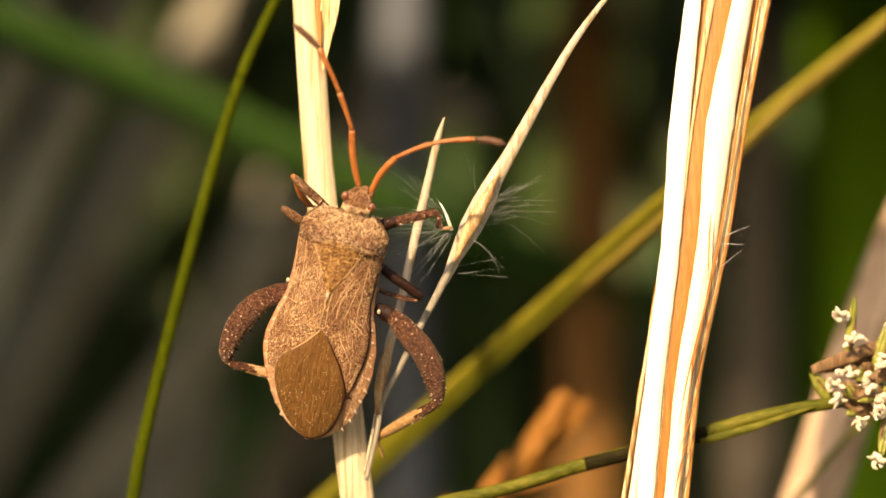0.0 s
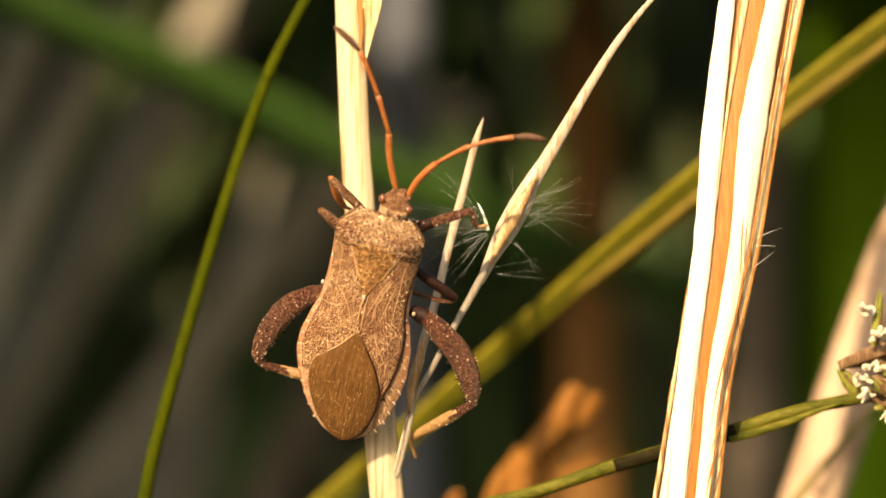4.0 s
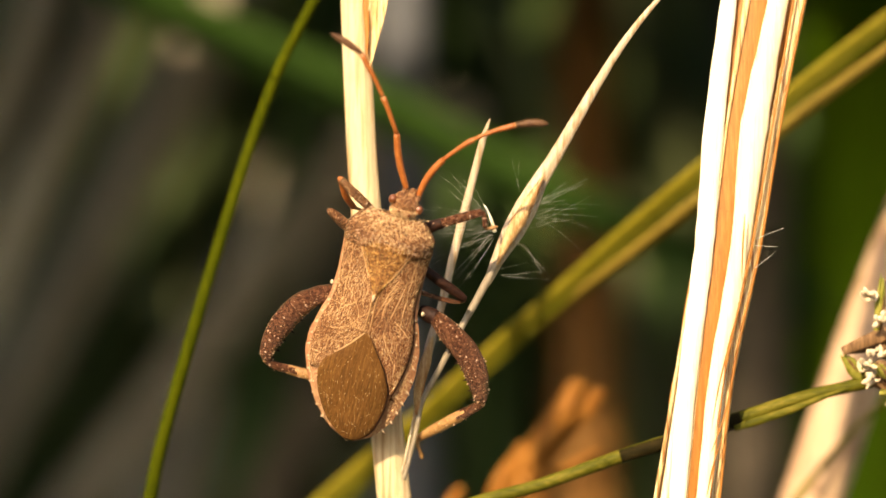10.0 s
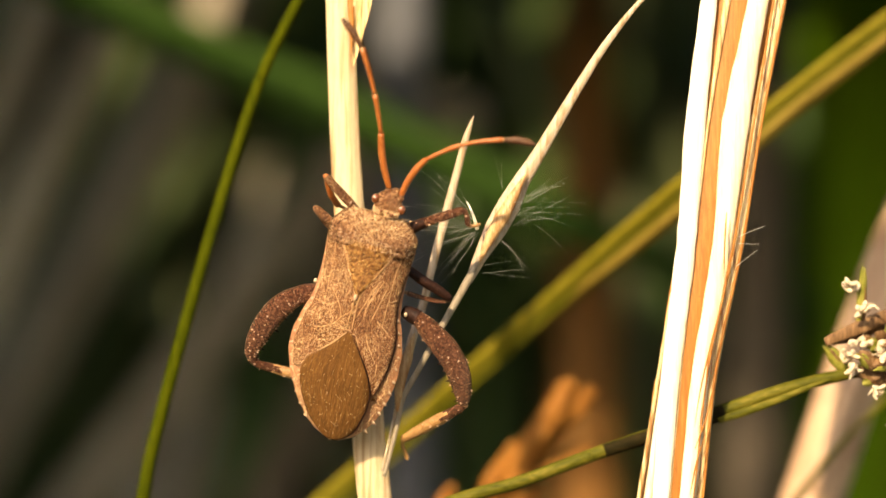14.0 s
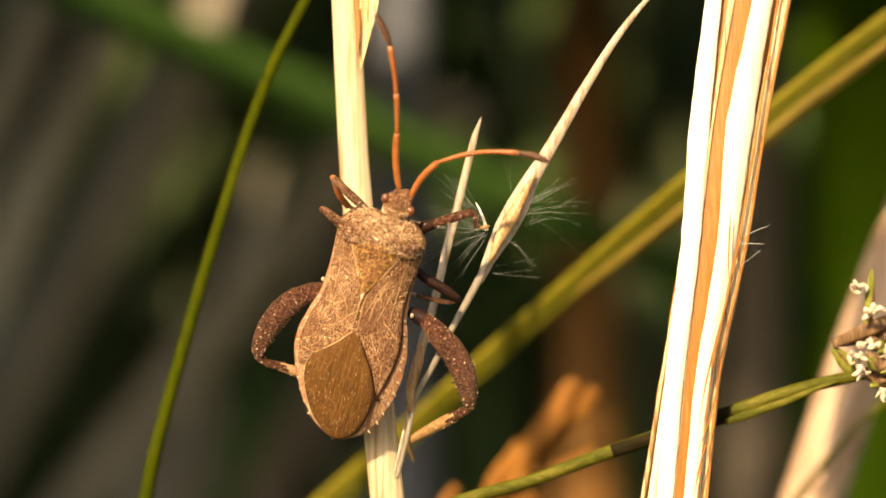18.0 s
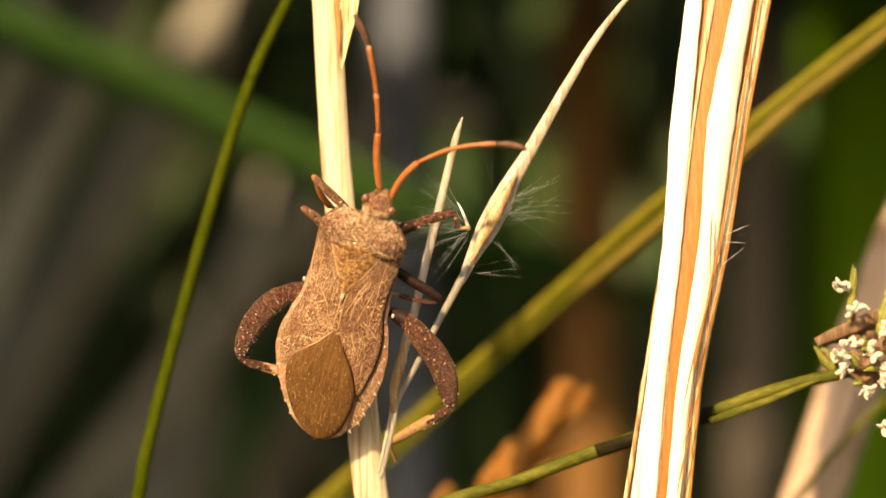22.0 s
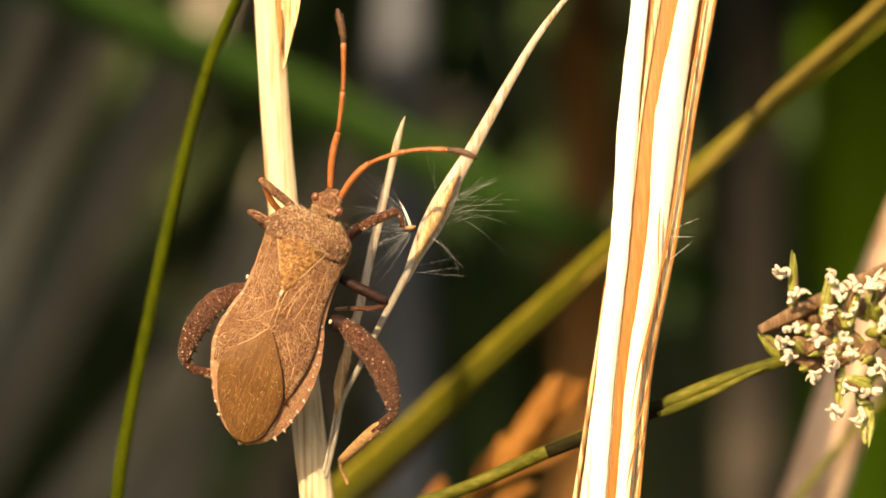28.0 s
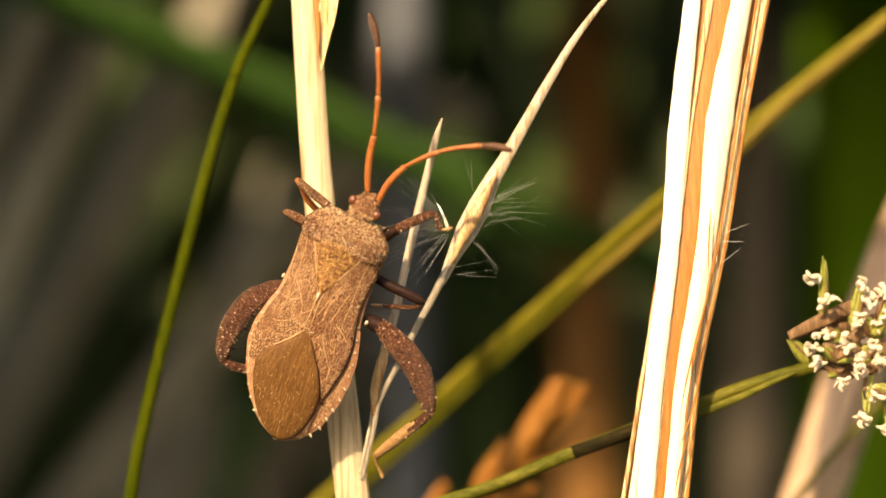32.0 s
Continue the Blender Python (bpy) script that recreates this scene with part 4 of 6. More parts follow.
    for i in range(n + 1):
        y = i / n
        row = []
        for j in range(m + 1):
            x = 2 * j / m - 1
            s = 160 - 66 * y - 8 * x * x * y + 9 * (1 - x * x) * (1 - y) * -0.6 - (10 * y * (1 - abs(x)) if y > 0.7 else 0) - 15 * abs(x) ** 3 * (1 - y) ** 2
            w = half(min(s, 152)) * 1.005
            l = x * w
            h = crest(s) * (1 - abs(x) ** 3.2) + 5.5 - 1.0 * y ** 6 + 3.0 * math.exp(-((y - 0.7) / 0.12) ** 2) - 2.5 * math.exp(-((y - 0.36) / 0.1) ** 2) * (1 - x * x) - 1.5 * math.exp(-(x / 0.08) ** 2) * (1 - y) + 1.5 * noise.noise(Vector((x * 4, y * 4, 0))) + 3 * math.exp(-((abs(x) - 0.8) / 0.18) ** 2) * y
            if i in (0, n) or j in (0, m):
                h -= 3.5
            row.append(b.verts.new(Vector((l * G, -h * G, s * G))))
        grid.append(row)
    for i in range(n):
        for j in range(m):
            b.faces.new((grid[i][j], grid[i][j + 1], grid[i + 1][j + 1], grid[i + 1][j]))
    rim = [grid[0][j] for j in range(m + 1)] + [grid[i][m] for i in range(1, n + 1)] + [grid[n][j] for j in range(m - 1, -1, -1)] + [grid[i][0] for i in range(n - 1, 0, -1)]
    under = [b.verts.new(v.co * 0.97 + Vector((0, 14 * G, 3 * G))) for v in rim]
    for k in range(len(rim)):
        q = (k + 1) % len(rim)
        b.faces.new((rim[k], under[k], under[q], rim[q]))
    b.faces.new(under)
    for f in b.faces:
        f.smooth = True
    part("pronotum", b, M_PRONOTUM, bug, "grainy brown shield behind the head")
    r = random.Random(12)
    b = bmesh.new()
    for i in range(170):
        x, y = r.uniform(-0.92, 0.92), (r.uniform(0.0, 0.25) if i % 3 == 0 else r.uniform(0.62, 0.97))
        s = 160 - 66 * y - 8 * x * x * y - 5.4 * (1 - x * x) * (1 - y)
        l = x * half(min(s, 152)) * 1.03
        h = crest(s) * (1 - abs(x) ** 3.2) + 6.1 - 1.0 * y ** 6 + 3.0 * math.exp(-((y - 0.7) / 0.12) ** 2)
        k = r.uniform(0.7, 1.5)
        blob(b, Vector((l * G, -h * G, s * G)), (k * G, 0.8 * k * G, k * G), None, 6, 4)
    part("granulation", b, M_GRAIN, bug, "pale granules of the shield")["kind"] = "stuff"


def build_head():
    b = bmesh.new()
    c = Vector((14 * G, -14 * G, 172 * G))
    tilt = Matrix.Rotation(radians(10), 3, "Y")
    blob(b, c, (25 * G, 17 * G, 26 * G), tilt, 20, 14, bumpy=0.18)
    blob(b, c + Vector((6 * G, -1 * G, 21 * G)), (9 * G, 9 * G, 13 * G), tilt, 10, 8)
    for l, s in ((8, 196), (31, 190)):
        blob(b, Vector((l * G, -15 * G, s * G)), (7 * G, 8 * G, 8 * G), None, 8, 6)
    head = part("head", b, M_BUG, bug, "rough brown head")
    for l, s in ((-10, 179), (38, 170)):
        b = bmesh.new()
        blob(b, Vector((l * G, -18 * G, s * G)), (7.6 * G, 7.6 * G, 8.6 * G), None, 14, 10)
        part("eye", b, M_EYE, head, "round copper-red eye")
    for l, s in ((5, 164), (24, 160)):
        b = bmesh.new()
        blob(b, Vector((l * G, -31 * G, s * G)), (3.2 * G, 3 * G, 3.2 * G), None, 8, 6)
        part("ocellus", b, M_EYE, head)


ANTENNAE = []


def build_antenna(base, scape, sections, bend):
    """The thick first joint carries the long bent whip with its dark club. Built pointing up."""
    p = Vector((base[0] * G, -15 * G, base[1] * G))
    b = bmesh.new()
    line = [p + Vector((bend[0] * math.sin(k * math.pi) * G, -4 * k * G, scape * k * G)) for k in (0, 0.15, 0.4, 0.7, 1.0)]
    tube(b, spline(line, 4), [4.6 * G, 5.6 * G, 6.0 * G, 6.2 * G, 5.6 * G], 12)
    root = part("antenna", b, M_ANTENNA, bug, "jointed orange antenna with a dark club", origin=p)
    e = line[-1]
    total = sections[0] + sections[1]
    pts = [e + Vector((bend[1] * math.sin(k * math.pi) * G, -8 * k * G, total * k * G)) for k in np.linspace(0, 1, 21)]
    cut = round(20 * sections[0] / total)
    b = bmesh.new()
    for seg in (pts[:cut + 1], pts[cut:]):
        tube(b, seg, [3.6 * G, 3.8 * G, 4.0 * G, 4.2 * G, 4.7 * G, 5.2 * G], 10)
        blob(b, seg[-1], (4.9 * G, 4.9 * G, 3.5 * G), None, 8, 6, mat=1)
    whip = part("flagellum", b, [M_ANTENNA, M_TIBIA], root, "slender two-jointed orange whip", origin=e)
    f = pts[-1]
    b = bmesh.new()
    tip = [f + Vector((bend[2] * math.sin(k * math.pi) * G, -2 * k * G, sections[2] * k * G)) for k in np.linspace(0, 1, 9)]
    tube(b, tip, [3.2 * G, 5.0 * G, 6.0 * G, 6.2 * G, 5.8 * G, 2.5 * G], 10)
    r = random.Random(8)
    for q in tip[1:-2]:
        for k in range(7):
            a = r.uniform(0, 6.28)
            d = Vector((math.cos(a), math.sin(a), 0.6))
            tube(b, [q + d * 4.5 * G, q + d * 8.5 * G], [0.5 * G, 0.25 * G], 3, mat=1)
    club = part("club", b, [M_CLUB, M_TIBIA], root, "dark hairy club of the antenna", origin=f)
    ANTENNAE.append((root, whip, club, p, e - p, f - e))


LEGS = []


def limb(points, radii, mat, name, parent, label="", origin=None, spines=0, sides=14, flat=0.9, row=0, dark=0.0):
    b = bmesh.new()
    pts = spline([Vector((l * G, y * G, s * G)) for l, s, y in points], 6)
    tube(b, pts, [x * G for x in radii], sides, flat)
    r = random.Random(len(points) * 7 + int(abs(points[0][0])))
    if dark:
        for i, f in enumerate(b.faces):
            if i // sides / len(pts) + 0.08 * math.sin(i % sides * 2.1) < dark:
                f.material_index = 3
    fr = frames_along(pts, Vector((0, -1, 0)))
    rr = spread([x * G for x in radii], len(pts))
    for k in range(spines):
        i = r.randrange(3, len(pts) - 2)
        a = r.uniform(-0.2, math.pi + 0.2) if r.random() < 0.75 else r.uniform(0, 6.28)
        p, side, up = fr[i]
        d = side * math.cos(a) + up * math.sin(a) * flat
        z = r.uniform(0.5, 1.15) if r.random() < 0.85 else 1.6
        tube(b, [p + d * rr[i] * 0.93, p + d * (rr[i] + 1.5 * z * G)], [1.3 * z * G, 0.6 * z * G], 5, mat=1)
    for k in range(row):
        i = int(len(pts) * (0.42 + 0.5 * k / max(1, row - 1)))
        p, side, up = fr[min(i, len(pts) - 2)]
        d = side if points[-1][0] < points[0][0] else -side
        d = d if d.dot(Vector((-points[-1][0], 0, 0))) > 0 else -d
        tube(b, [p + d * rr[i] * 0.85, p + d * (rr[i] + (7 if k % 2 else 4) * G)], [2.6 * G, 0.6 * G], 5, mat=2)
    return part(name, b, mat, parent, label, origin=origin)


def leg(name_label, coxa, femur, fr, fmat, tibia, tr, tmat, tarsus, spines=0, row=0, root=False):
    o = Vector((coxa[0] * G, coxa[2] * G, coxa[1] * G))
    f = limb([coxa, *femur], fr, [fmat, M_GRAIN, M_DARKLEG], "leg", bug, name_label, o, spines, row=row)
    t = limb([femur[-1], *tibia], tr, [tmat, M_GRAIN, M_DARKLEG, M_FEMUR], "tibia", f, "", None, spines // 4, 10, dark=0.45 if row else 0.0)
    limb([tibia[-1], *tarsus], [3.6, 3.4, 3.0, 3.8, 1.5], [M_TIBIA, M_PALE, M_DARKLEG], "tarsus", f, "", None, 0, 8)
    if row or root:
        a, c = Vector(coxa), Vector(femur[0])
        limb([tuple(a.lerp(c, k)) for k in (0.0, 0.3, 0.65, 1.0)], [fr[0] + 2, fr[0] + 5, fr[1] + 2.0, fr[1] + 1.5], [M_DARKLEG if coxa[0] > 0 else M_FEMUR, M_PALE, M_DARKLEG], "trochanter", f, "black-brown root of the leg" if coxa[0] > 0 else "brown root of the leg")
    LEGS.append((f, o))


def build_legs():
    leg("thick spiny dark brown hind leg", (82, -18, 22), ((112, -22, 10), (146, -41, -2), (180, -66, -6), (203, -96, -4), (217, -128, 2), (226, -152, 6)), [8, 13, 20, 23, 22.5, 20.5, 16, 9], M_FEMUR,
        ((216, -168, 12), (178, -212, 30), (134, -266, 58)), [9, 8.5, 9, 11, 10, 7], M_TIBIA, ((136, -282, 66), (146, -300, 74), (150, -308, 72)), 70, 6)
    leg("thick spiny dark brown hind leg", (-75, -22, 22), ((-104, -38, 12), (-127, -58, 4), (-144, -88, 2), (-157, -122, 4), (-163, -152, 8), (-162, -172, 12)), [10, 16, 20.5, 21.5, 21, 18, 14, 9], M_FEMUR,
        ((-148, -182, 18), (-110, -186, 24), (-76, -190, 30), (-30, -215, 52)), [8.5, 8, 8.5, 10, 10, 8], M_TIBIA, ((-20, -225, 60), (-5, -240, 66), (8, -248, 68)), 80, 5)
    leg("dark brown middle leg", (68, 56, 30), ((98, 42, 30), (130, 28, 34), (154, 16, 38)), [8.5, 9.3, 9.6, 8.8, 6.5], M_DARKLEG,
        ((140, 6, 44), (110, 2, 52), (78, 0, 66)), [5, 4.5, 4.5, 5], M_FEMUR, ((66, -2, 74), (50, -4, 82)))
    leg("brown front leg", (54, 128, 22), ((84, 150, 12), (116, 170, 8), (145, 187, 8)), [7, 8, 8.6, 8.6, 6.5], M_FEMUR,
        ((152, 176, 10), (156, 160, 16)), [5.0, 4.6, 5, 4.8], M_FEMUR, ((164, 158, 20), (178, 163, 26)), 14, root=True)
    leg("brown front leg", (-42, 138, 24), ((-66, 158, 10), (-88, 174, 2), (-106, 187, 0)), [7, 8.2, 8.2, 7.8, 6.0], M_PRONOTUM,
        ((-103, 176, 16), (-92, 150, 30), (-76, 128, 52)), [5.5, 5.5, 6, 6], M_ANTENNA, ((-60, 120, 70), (-44, 116, 78)), 10)
    leg("brown middle leg", (-72, 98, 26), ((-92, 112, 16), (-112, 124, 10)), [7, 8.2, 8.0, 6.0], M_PRONOTUM,
        ((-108, 112, 30), (-90, 90, 56), (-60, 70, 76)), [5.5, 5.5, 6], M_PRONOTUM, ((-44, 62, 84), (-30, 58, 88)), 6)
    for l, s in ((-80, 0), (88, -18), (62, 128)):
        b = bmesh.new()
        blob(b, Vector((l * G, 2 * G, s * G)), (3.4 * G, 3.4 * G, 4.2 * G), None, 8, 6, bumpy=0.3)
        part("coxa_knob", b, M_STIGMA, bug, "white spot at the leg's root")


build_trunk()
build_back()
build_head()
build_antenna((8.2, 202.6), 98, (70, 82, 62), (-4, 4, 2))
build_antenna((31.7, 194.7), 78, (64, 76, 56), (-5, -9, -3))
build_legs()


def build_down():
    """Short golden scale hairs that lie backward all over the back and catch the sun."""
    r = random.Random(31)
    b = bmesh.new()
    for i in range(14000):
        s = r.uniform(-258, 168)
        w = half(min(s, 150)) * 0.97 if s < 156 else 24
        l = r.uniform(-w, w) + mid(s) + (12 if s > 154 else 0)
        if s < 90 and abs(l - right_edge(s)) < 3.0 or s < -74 and abs(l - membrane_edge(s)) < 3.0:
            continue
        over = s < -64 and membrane_inner(s) < l < membrane_edge(s)
        if over and r.random() < 0.97:
            continue
        lift = 9.6 if s > 96 else 6.5 if abs(l) < 0.47 * max(s, 0) else 3.8
        if over:
            lift = 5.8 + membrane_fold((l - membrane_inner(s)) / (membrane_edge(s) - membrane_inner(s)), (-60 - s) / 213)
        if s < 90 and l > right_edge(s):
            lift = 1.0
        p = back_of(l, s, lift - 1.0) if s < 154 else Vector((l * G, -(14 + 17 * math.sqrt(max(0, 1 - ((l - 14) / 27) ** 2 - ((s - 172) / 30) ** 2))) * G, s * G))
        d = Vector((r.uniform(-0.8, 0.8) * (0.15 if over else 1.0), -r.uniform(0.0, 0.36), -1)).normalized() * r.uniform(2.0, 4.6) * G
        side = d.cross(Vector((0, 1, 0))).normalized() * r.uniform(0.2, 0.42) * G
        q = [b.verts.new(p - side), b.verts.new(p + side), b.verts.new(p + d * 0.5 + Vector((0, -0.9 * G, 0))), b.verts.new(p + d)]
        for f in ((0, 1, 2), (1, 3, 2), (3, 0, 2)):
            b.faces.new([q[k] for k in f])
    ob = part("golden_down", b, M_DOWN, bug, "short golden hairs on the back")
    ob["kind"] = "stuff"


build_down()

# ---- reeds and leaves out of focus behind ----
def far_reed(name, label, points, widths, back, mat, base_shift=0.0, group="reeds behind", joints=(), flat=0.8, cat="reed"):
    base = at(points[0][0] + base_shift, 441, back)
    ob = thing(name, Vector((base.x, back * MM, 0)), label, cat, group)
    b = bmesh.new()
    line = [at(u, v, back) for u, v in points]
    tube(b, spline(grown(line, (base.x, back * MM, -0.01)), 6), [w * MM for w in widths], 14, flat, 7, 0.03)
    part("stem", b, mat, ob)
    if flat < 0.5:
        b = bmesh.new()
        tube(b, [p + Vector((0, -widths[1] * flat * MM, 0)) for p in spline(line, 6)], [0.09 * w * MM for w in widths], 6)
        part("midrib", b, mat, ob)
    for v in joints:
        b = bmesh.new()
        us = [p[0] for p in points][::-1]
        u = float(np.interp(v, [p[1] for p in points][::-1], us))
        r = widths[1] * 1.12 * MM
        tube(b, [at(u, v + 8, back), at(u, v, back), at(u, v - 8, back)], [0.9 * r, 1.08 * r, 0.9 * r], 14, flat)
        part("joint", b, mat, ob)
    return ob


far_reed("brown_reed", "dark brown reed stem out of focus", ((1036, 1500), (1038, 882), (1042, 440), (1040, 0), (1030, -600), (1010, -1600)), [3.3, 3.3, 3.2, 2.7], 155, M_REED_BROWN, joints=(700, 150, -500))
far_reed("grey_reed", "grey-brown weathered reed stem out of focus", ((1320, 1500), (1335, 700), (1345, 250), (1350, -200), (1360, -1500)), [3.0, 3.0, 3.0, 2.4], 150, M_REED_DULL, joints=(600, -300))
far_reed("grey_reed", "weathered grey reed stem out of focus", ((735, 1500), (722, 800), (708, 400), (712, 0), (730, -500), (760, -1500)), [2.6, 2.6, 2.8, 2.2], 175, M_REED_SILVER, joints=(560, -200))
for u0, v0, u1, v1, w, back in ((40, 640, 370, 60, 4.4, 172), (190, 830, 560, 360, 3.6, 178), (-60, 760, 190, 420, 2.6, 185), (60, 330, 200, 20, 2.3, 155), (-90, 420, 90, -40, 2.7, 160), (470, 880, 640, 560, 2.8, 185), (330, 900, 480, 640, 2.8, 195), (380, 640, 545, 230, 4.0, 195)):
    du, dv = u1 - u0, v1 - v0
    tip = ((u1 + du * 0.4, v1 + dv * 0.35), (u1 + du * 0.8, v1 + dv * 0.3)) if u0 in (190, 470) else ((u1 + du * 0.8, v1 + dv), (u1 + du * 1.4, v1 + dv * 3))
    far_reed("leaning_dry_blade", "weathered grey-brown dry blade leaning out of focus", ((u0 - du * 0.8, v0 - dv * 0.8), (u0, v0), (u1, v1), *tip), [w, w, w * 0.9, w * 0.5], back, M_REED_PALE if v1 < 50 or u0 == 380 else M_REED_DULL if u0 > 450 else M_REED_GREY, -200, "leaning blades behind", flat=0.35, cat="dry blade")

for u0, v0, u1, v1, w, back in ((430, 560, 560, 240, 3.6, 210), (210, 330, 400, -30, 3.4, 215), (-60, 620, 120, 240, 3.4, 215), (80, 470, 285, 40, 3.2, 178), (-40, 250, 90, -60, 2.8, 190), (150, 720, 300, 420, 3.4, 200), (330, 640, 470, 330, 3.0, 205), (20, 900, 190, 600, 3.0, 195), (360, 330, 520, 20, 3.0, 200)):
    du, dv = u1 - u0, v1 - v0
    far_reed("leaning_green_leaf", "muted green leaf leaning out of focus", ((u0 - du * 0.8, v0 - dv * 0.8), (u0, v0), (u1, v1), (u1 + du * 0.8, v1 + dv * 1.0), (u1 + du * 1.4, v1 + dv * 3)), [w, w, w * 0.9, w * 0.5], back, M_LEAF, -200, "green leaves behind", flat=0.25, cat="leaf")

for u0, v0, u1, v1, w, back in ((1500, 700, 1490, 0, 5.6, 180), (1380, 900, 1420, 300, 3.4, 190), (880, 900, 830, 300, 4.0, 200), (420, 900, 520, 300, 3.6, 190)):
    du, dv = u1 - u0, v1 - v0
    far_reed("standing_green_leaf", "tall dark green leaf out of focus", ((u0 - du, v0 - dv), (u0, v0), (u1, v1), (u1 + 2 * du, v1 + dv), (u1 + 5 * du, v1 + 2 * dv)), [w, w, w, w * 0.5], back, M_TALL_LEAF if u0 > 1450 else M_DIM_LEAF, 0, "green leaves behind", flat=0.2, cat="leaf")

far_reed("standing_green_leaf", "tall dark green leaf beside the tan reed", ((1600, 1400), (1585, 800), (1575, 330), (1600, -100), (1660, -700)), [6.6, 6.6, 7.2, 4.8], 150, M_DARK_LEAF, 0, "green leaves behind", flat=0.2, cat="leaf")

bladeg = thing("broad_leaf", Vector((at(1500, 441, 100).x, 100 * MM, 0)), "broad green leaf blade drooping across out of focus", "leaf")
bm = bmesh.new()
line = [at(u, v, 73 + max(0, u) * 0.045 + max(0, u - 1120) * 0.09) for u, v in ((1900, 700), (1500, 560), (1150, 420), (880, 295), (660, 180), (450, 85), (250, -10), (0, -140), (-400, -380))]
ribbon(bm, spline(grown(line, (at(2300, 441, 210).x, 210 * MM, -0.01)), 6), [3.9 * MM, 3.9 * MM, 4.1 * MM, 4.0 * MM, 3.6 * MM, 2.9 * MM], -0.12, 6, 0.15 * MM)
part("blade", bm, M_BROAD, bladeg)
bm = bmesh.new()
tube(bm, [p + Vector((0, -0.35 * MM, 0)) for p in spline(line, 6)], [0.35 * MM, 0.3 * MM, 0.2 * MM], 8)
part("midrib", bm, M_BROAD, bladeg)


def blades(name, label, count, seed, xs, ys, hs, ws, mat, lean=0.25, foot=0.0, ring=()):
    """Joined upright blades, for what nobody could count."""
    r = np.random.RandomState(seed)
    verts, faces = [], []
    for i in range(count):
        if ring:
            rad, ang = ring[0] + (ring[1] - ring[0]) * r.uniform() ** ring[2], r.uniform(0, 2 * math.pi)
            x, y = rad * math.cos(ang), rad * math.sin(ang)
            if hs[1] > 0.07 and y > -0.05 and abs(x) < 0.2 + 0.35 * y:
                continue
        else:
            x, y = r.normal(0, xs), ys[0] + (ys[1] - ys[0]) * r.uniform() ** 1.3
        h, w = r.uniform(*hs), r.uniform(*ws)
        a = r.uniform(0, math.pi)
        lx, ly = r.normal(0, lean), r.normal(0, lean * 0.6)
        k0 = len(verts)
        for s in range(6):
            t = s / 5
            c = (x + lx * h * t * t, y + ly * h * t * t, foot - 0.005 + h * (t - 0.18 * t * t))
            ww = w * (1 - t ** 3) + 0.0003
            for sg in (-1, 0, 1):
                verts.append((c[0] + sg * ww / 2 * math.cos(a), c[1] + sg * ww / 2 * math.sin(a) + abs(sg) * 0.15 * ww, c[2]))
        for s in range(5):
            for q in range(2):
                p = k0 + 3 * s + q
                faces.append((p, p + 1, p + 4, p + 3))
    me = bpy.data.meshes.new(name)
    me.from_pydata(verts, [], faces)
    me.polygons.foreach_set("use_smooth", [True] * len(faces))
    me.materials.append(mat)
    return tagged(new(name, me), label, "grass", kind="stuff")


blades("grass_thicket", "dense dark green and dry grass behind, out of focus", 6500, 4, 0.32, (0.21, 0.9), (0.16, 0.42), (0.003, 0.008), M_THICKET)
blades("far_grass", "tall dark grass further back", 8000, 9, 1.1, (0.7, 3.2), (0.25, 0.7), (0.006, 0.014), M_THICKET)

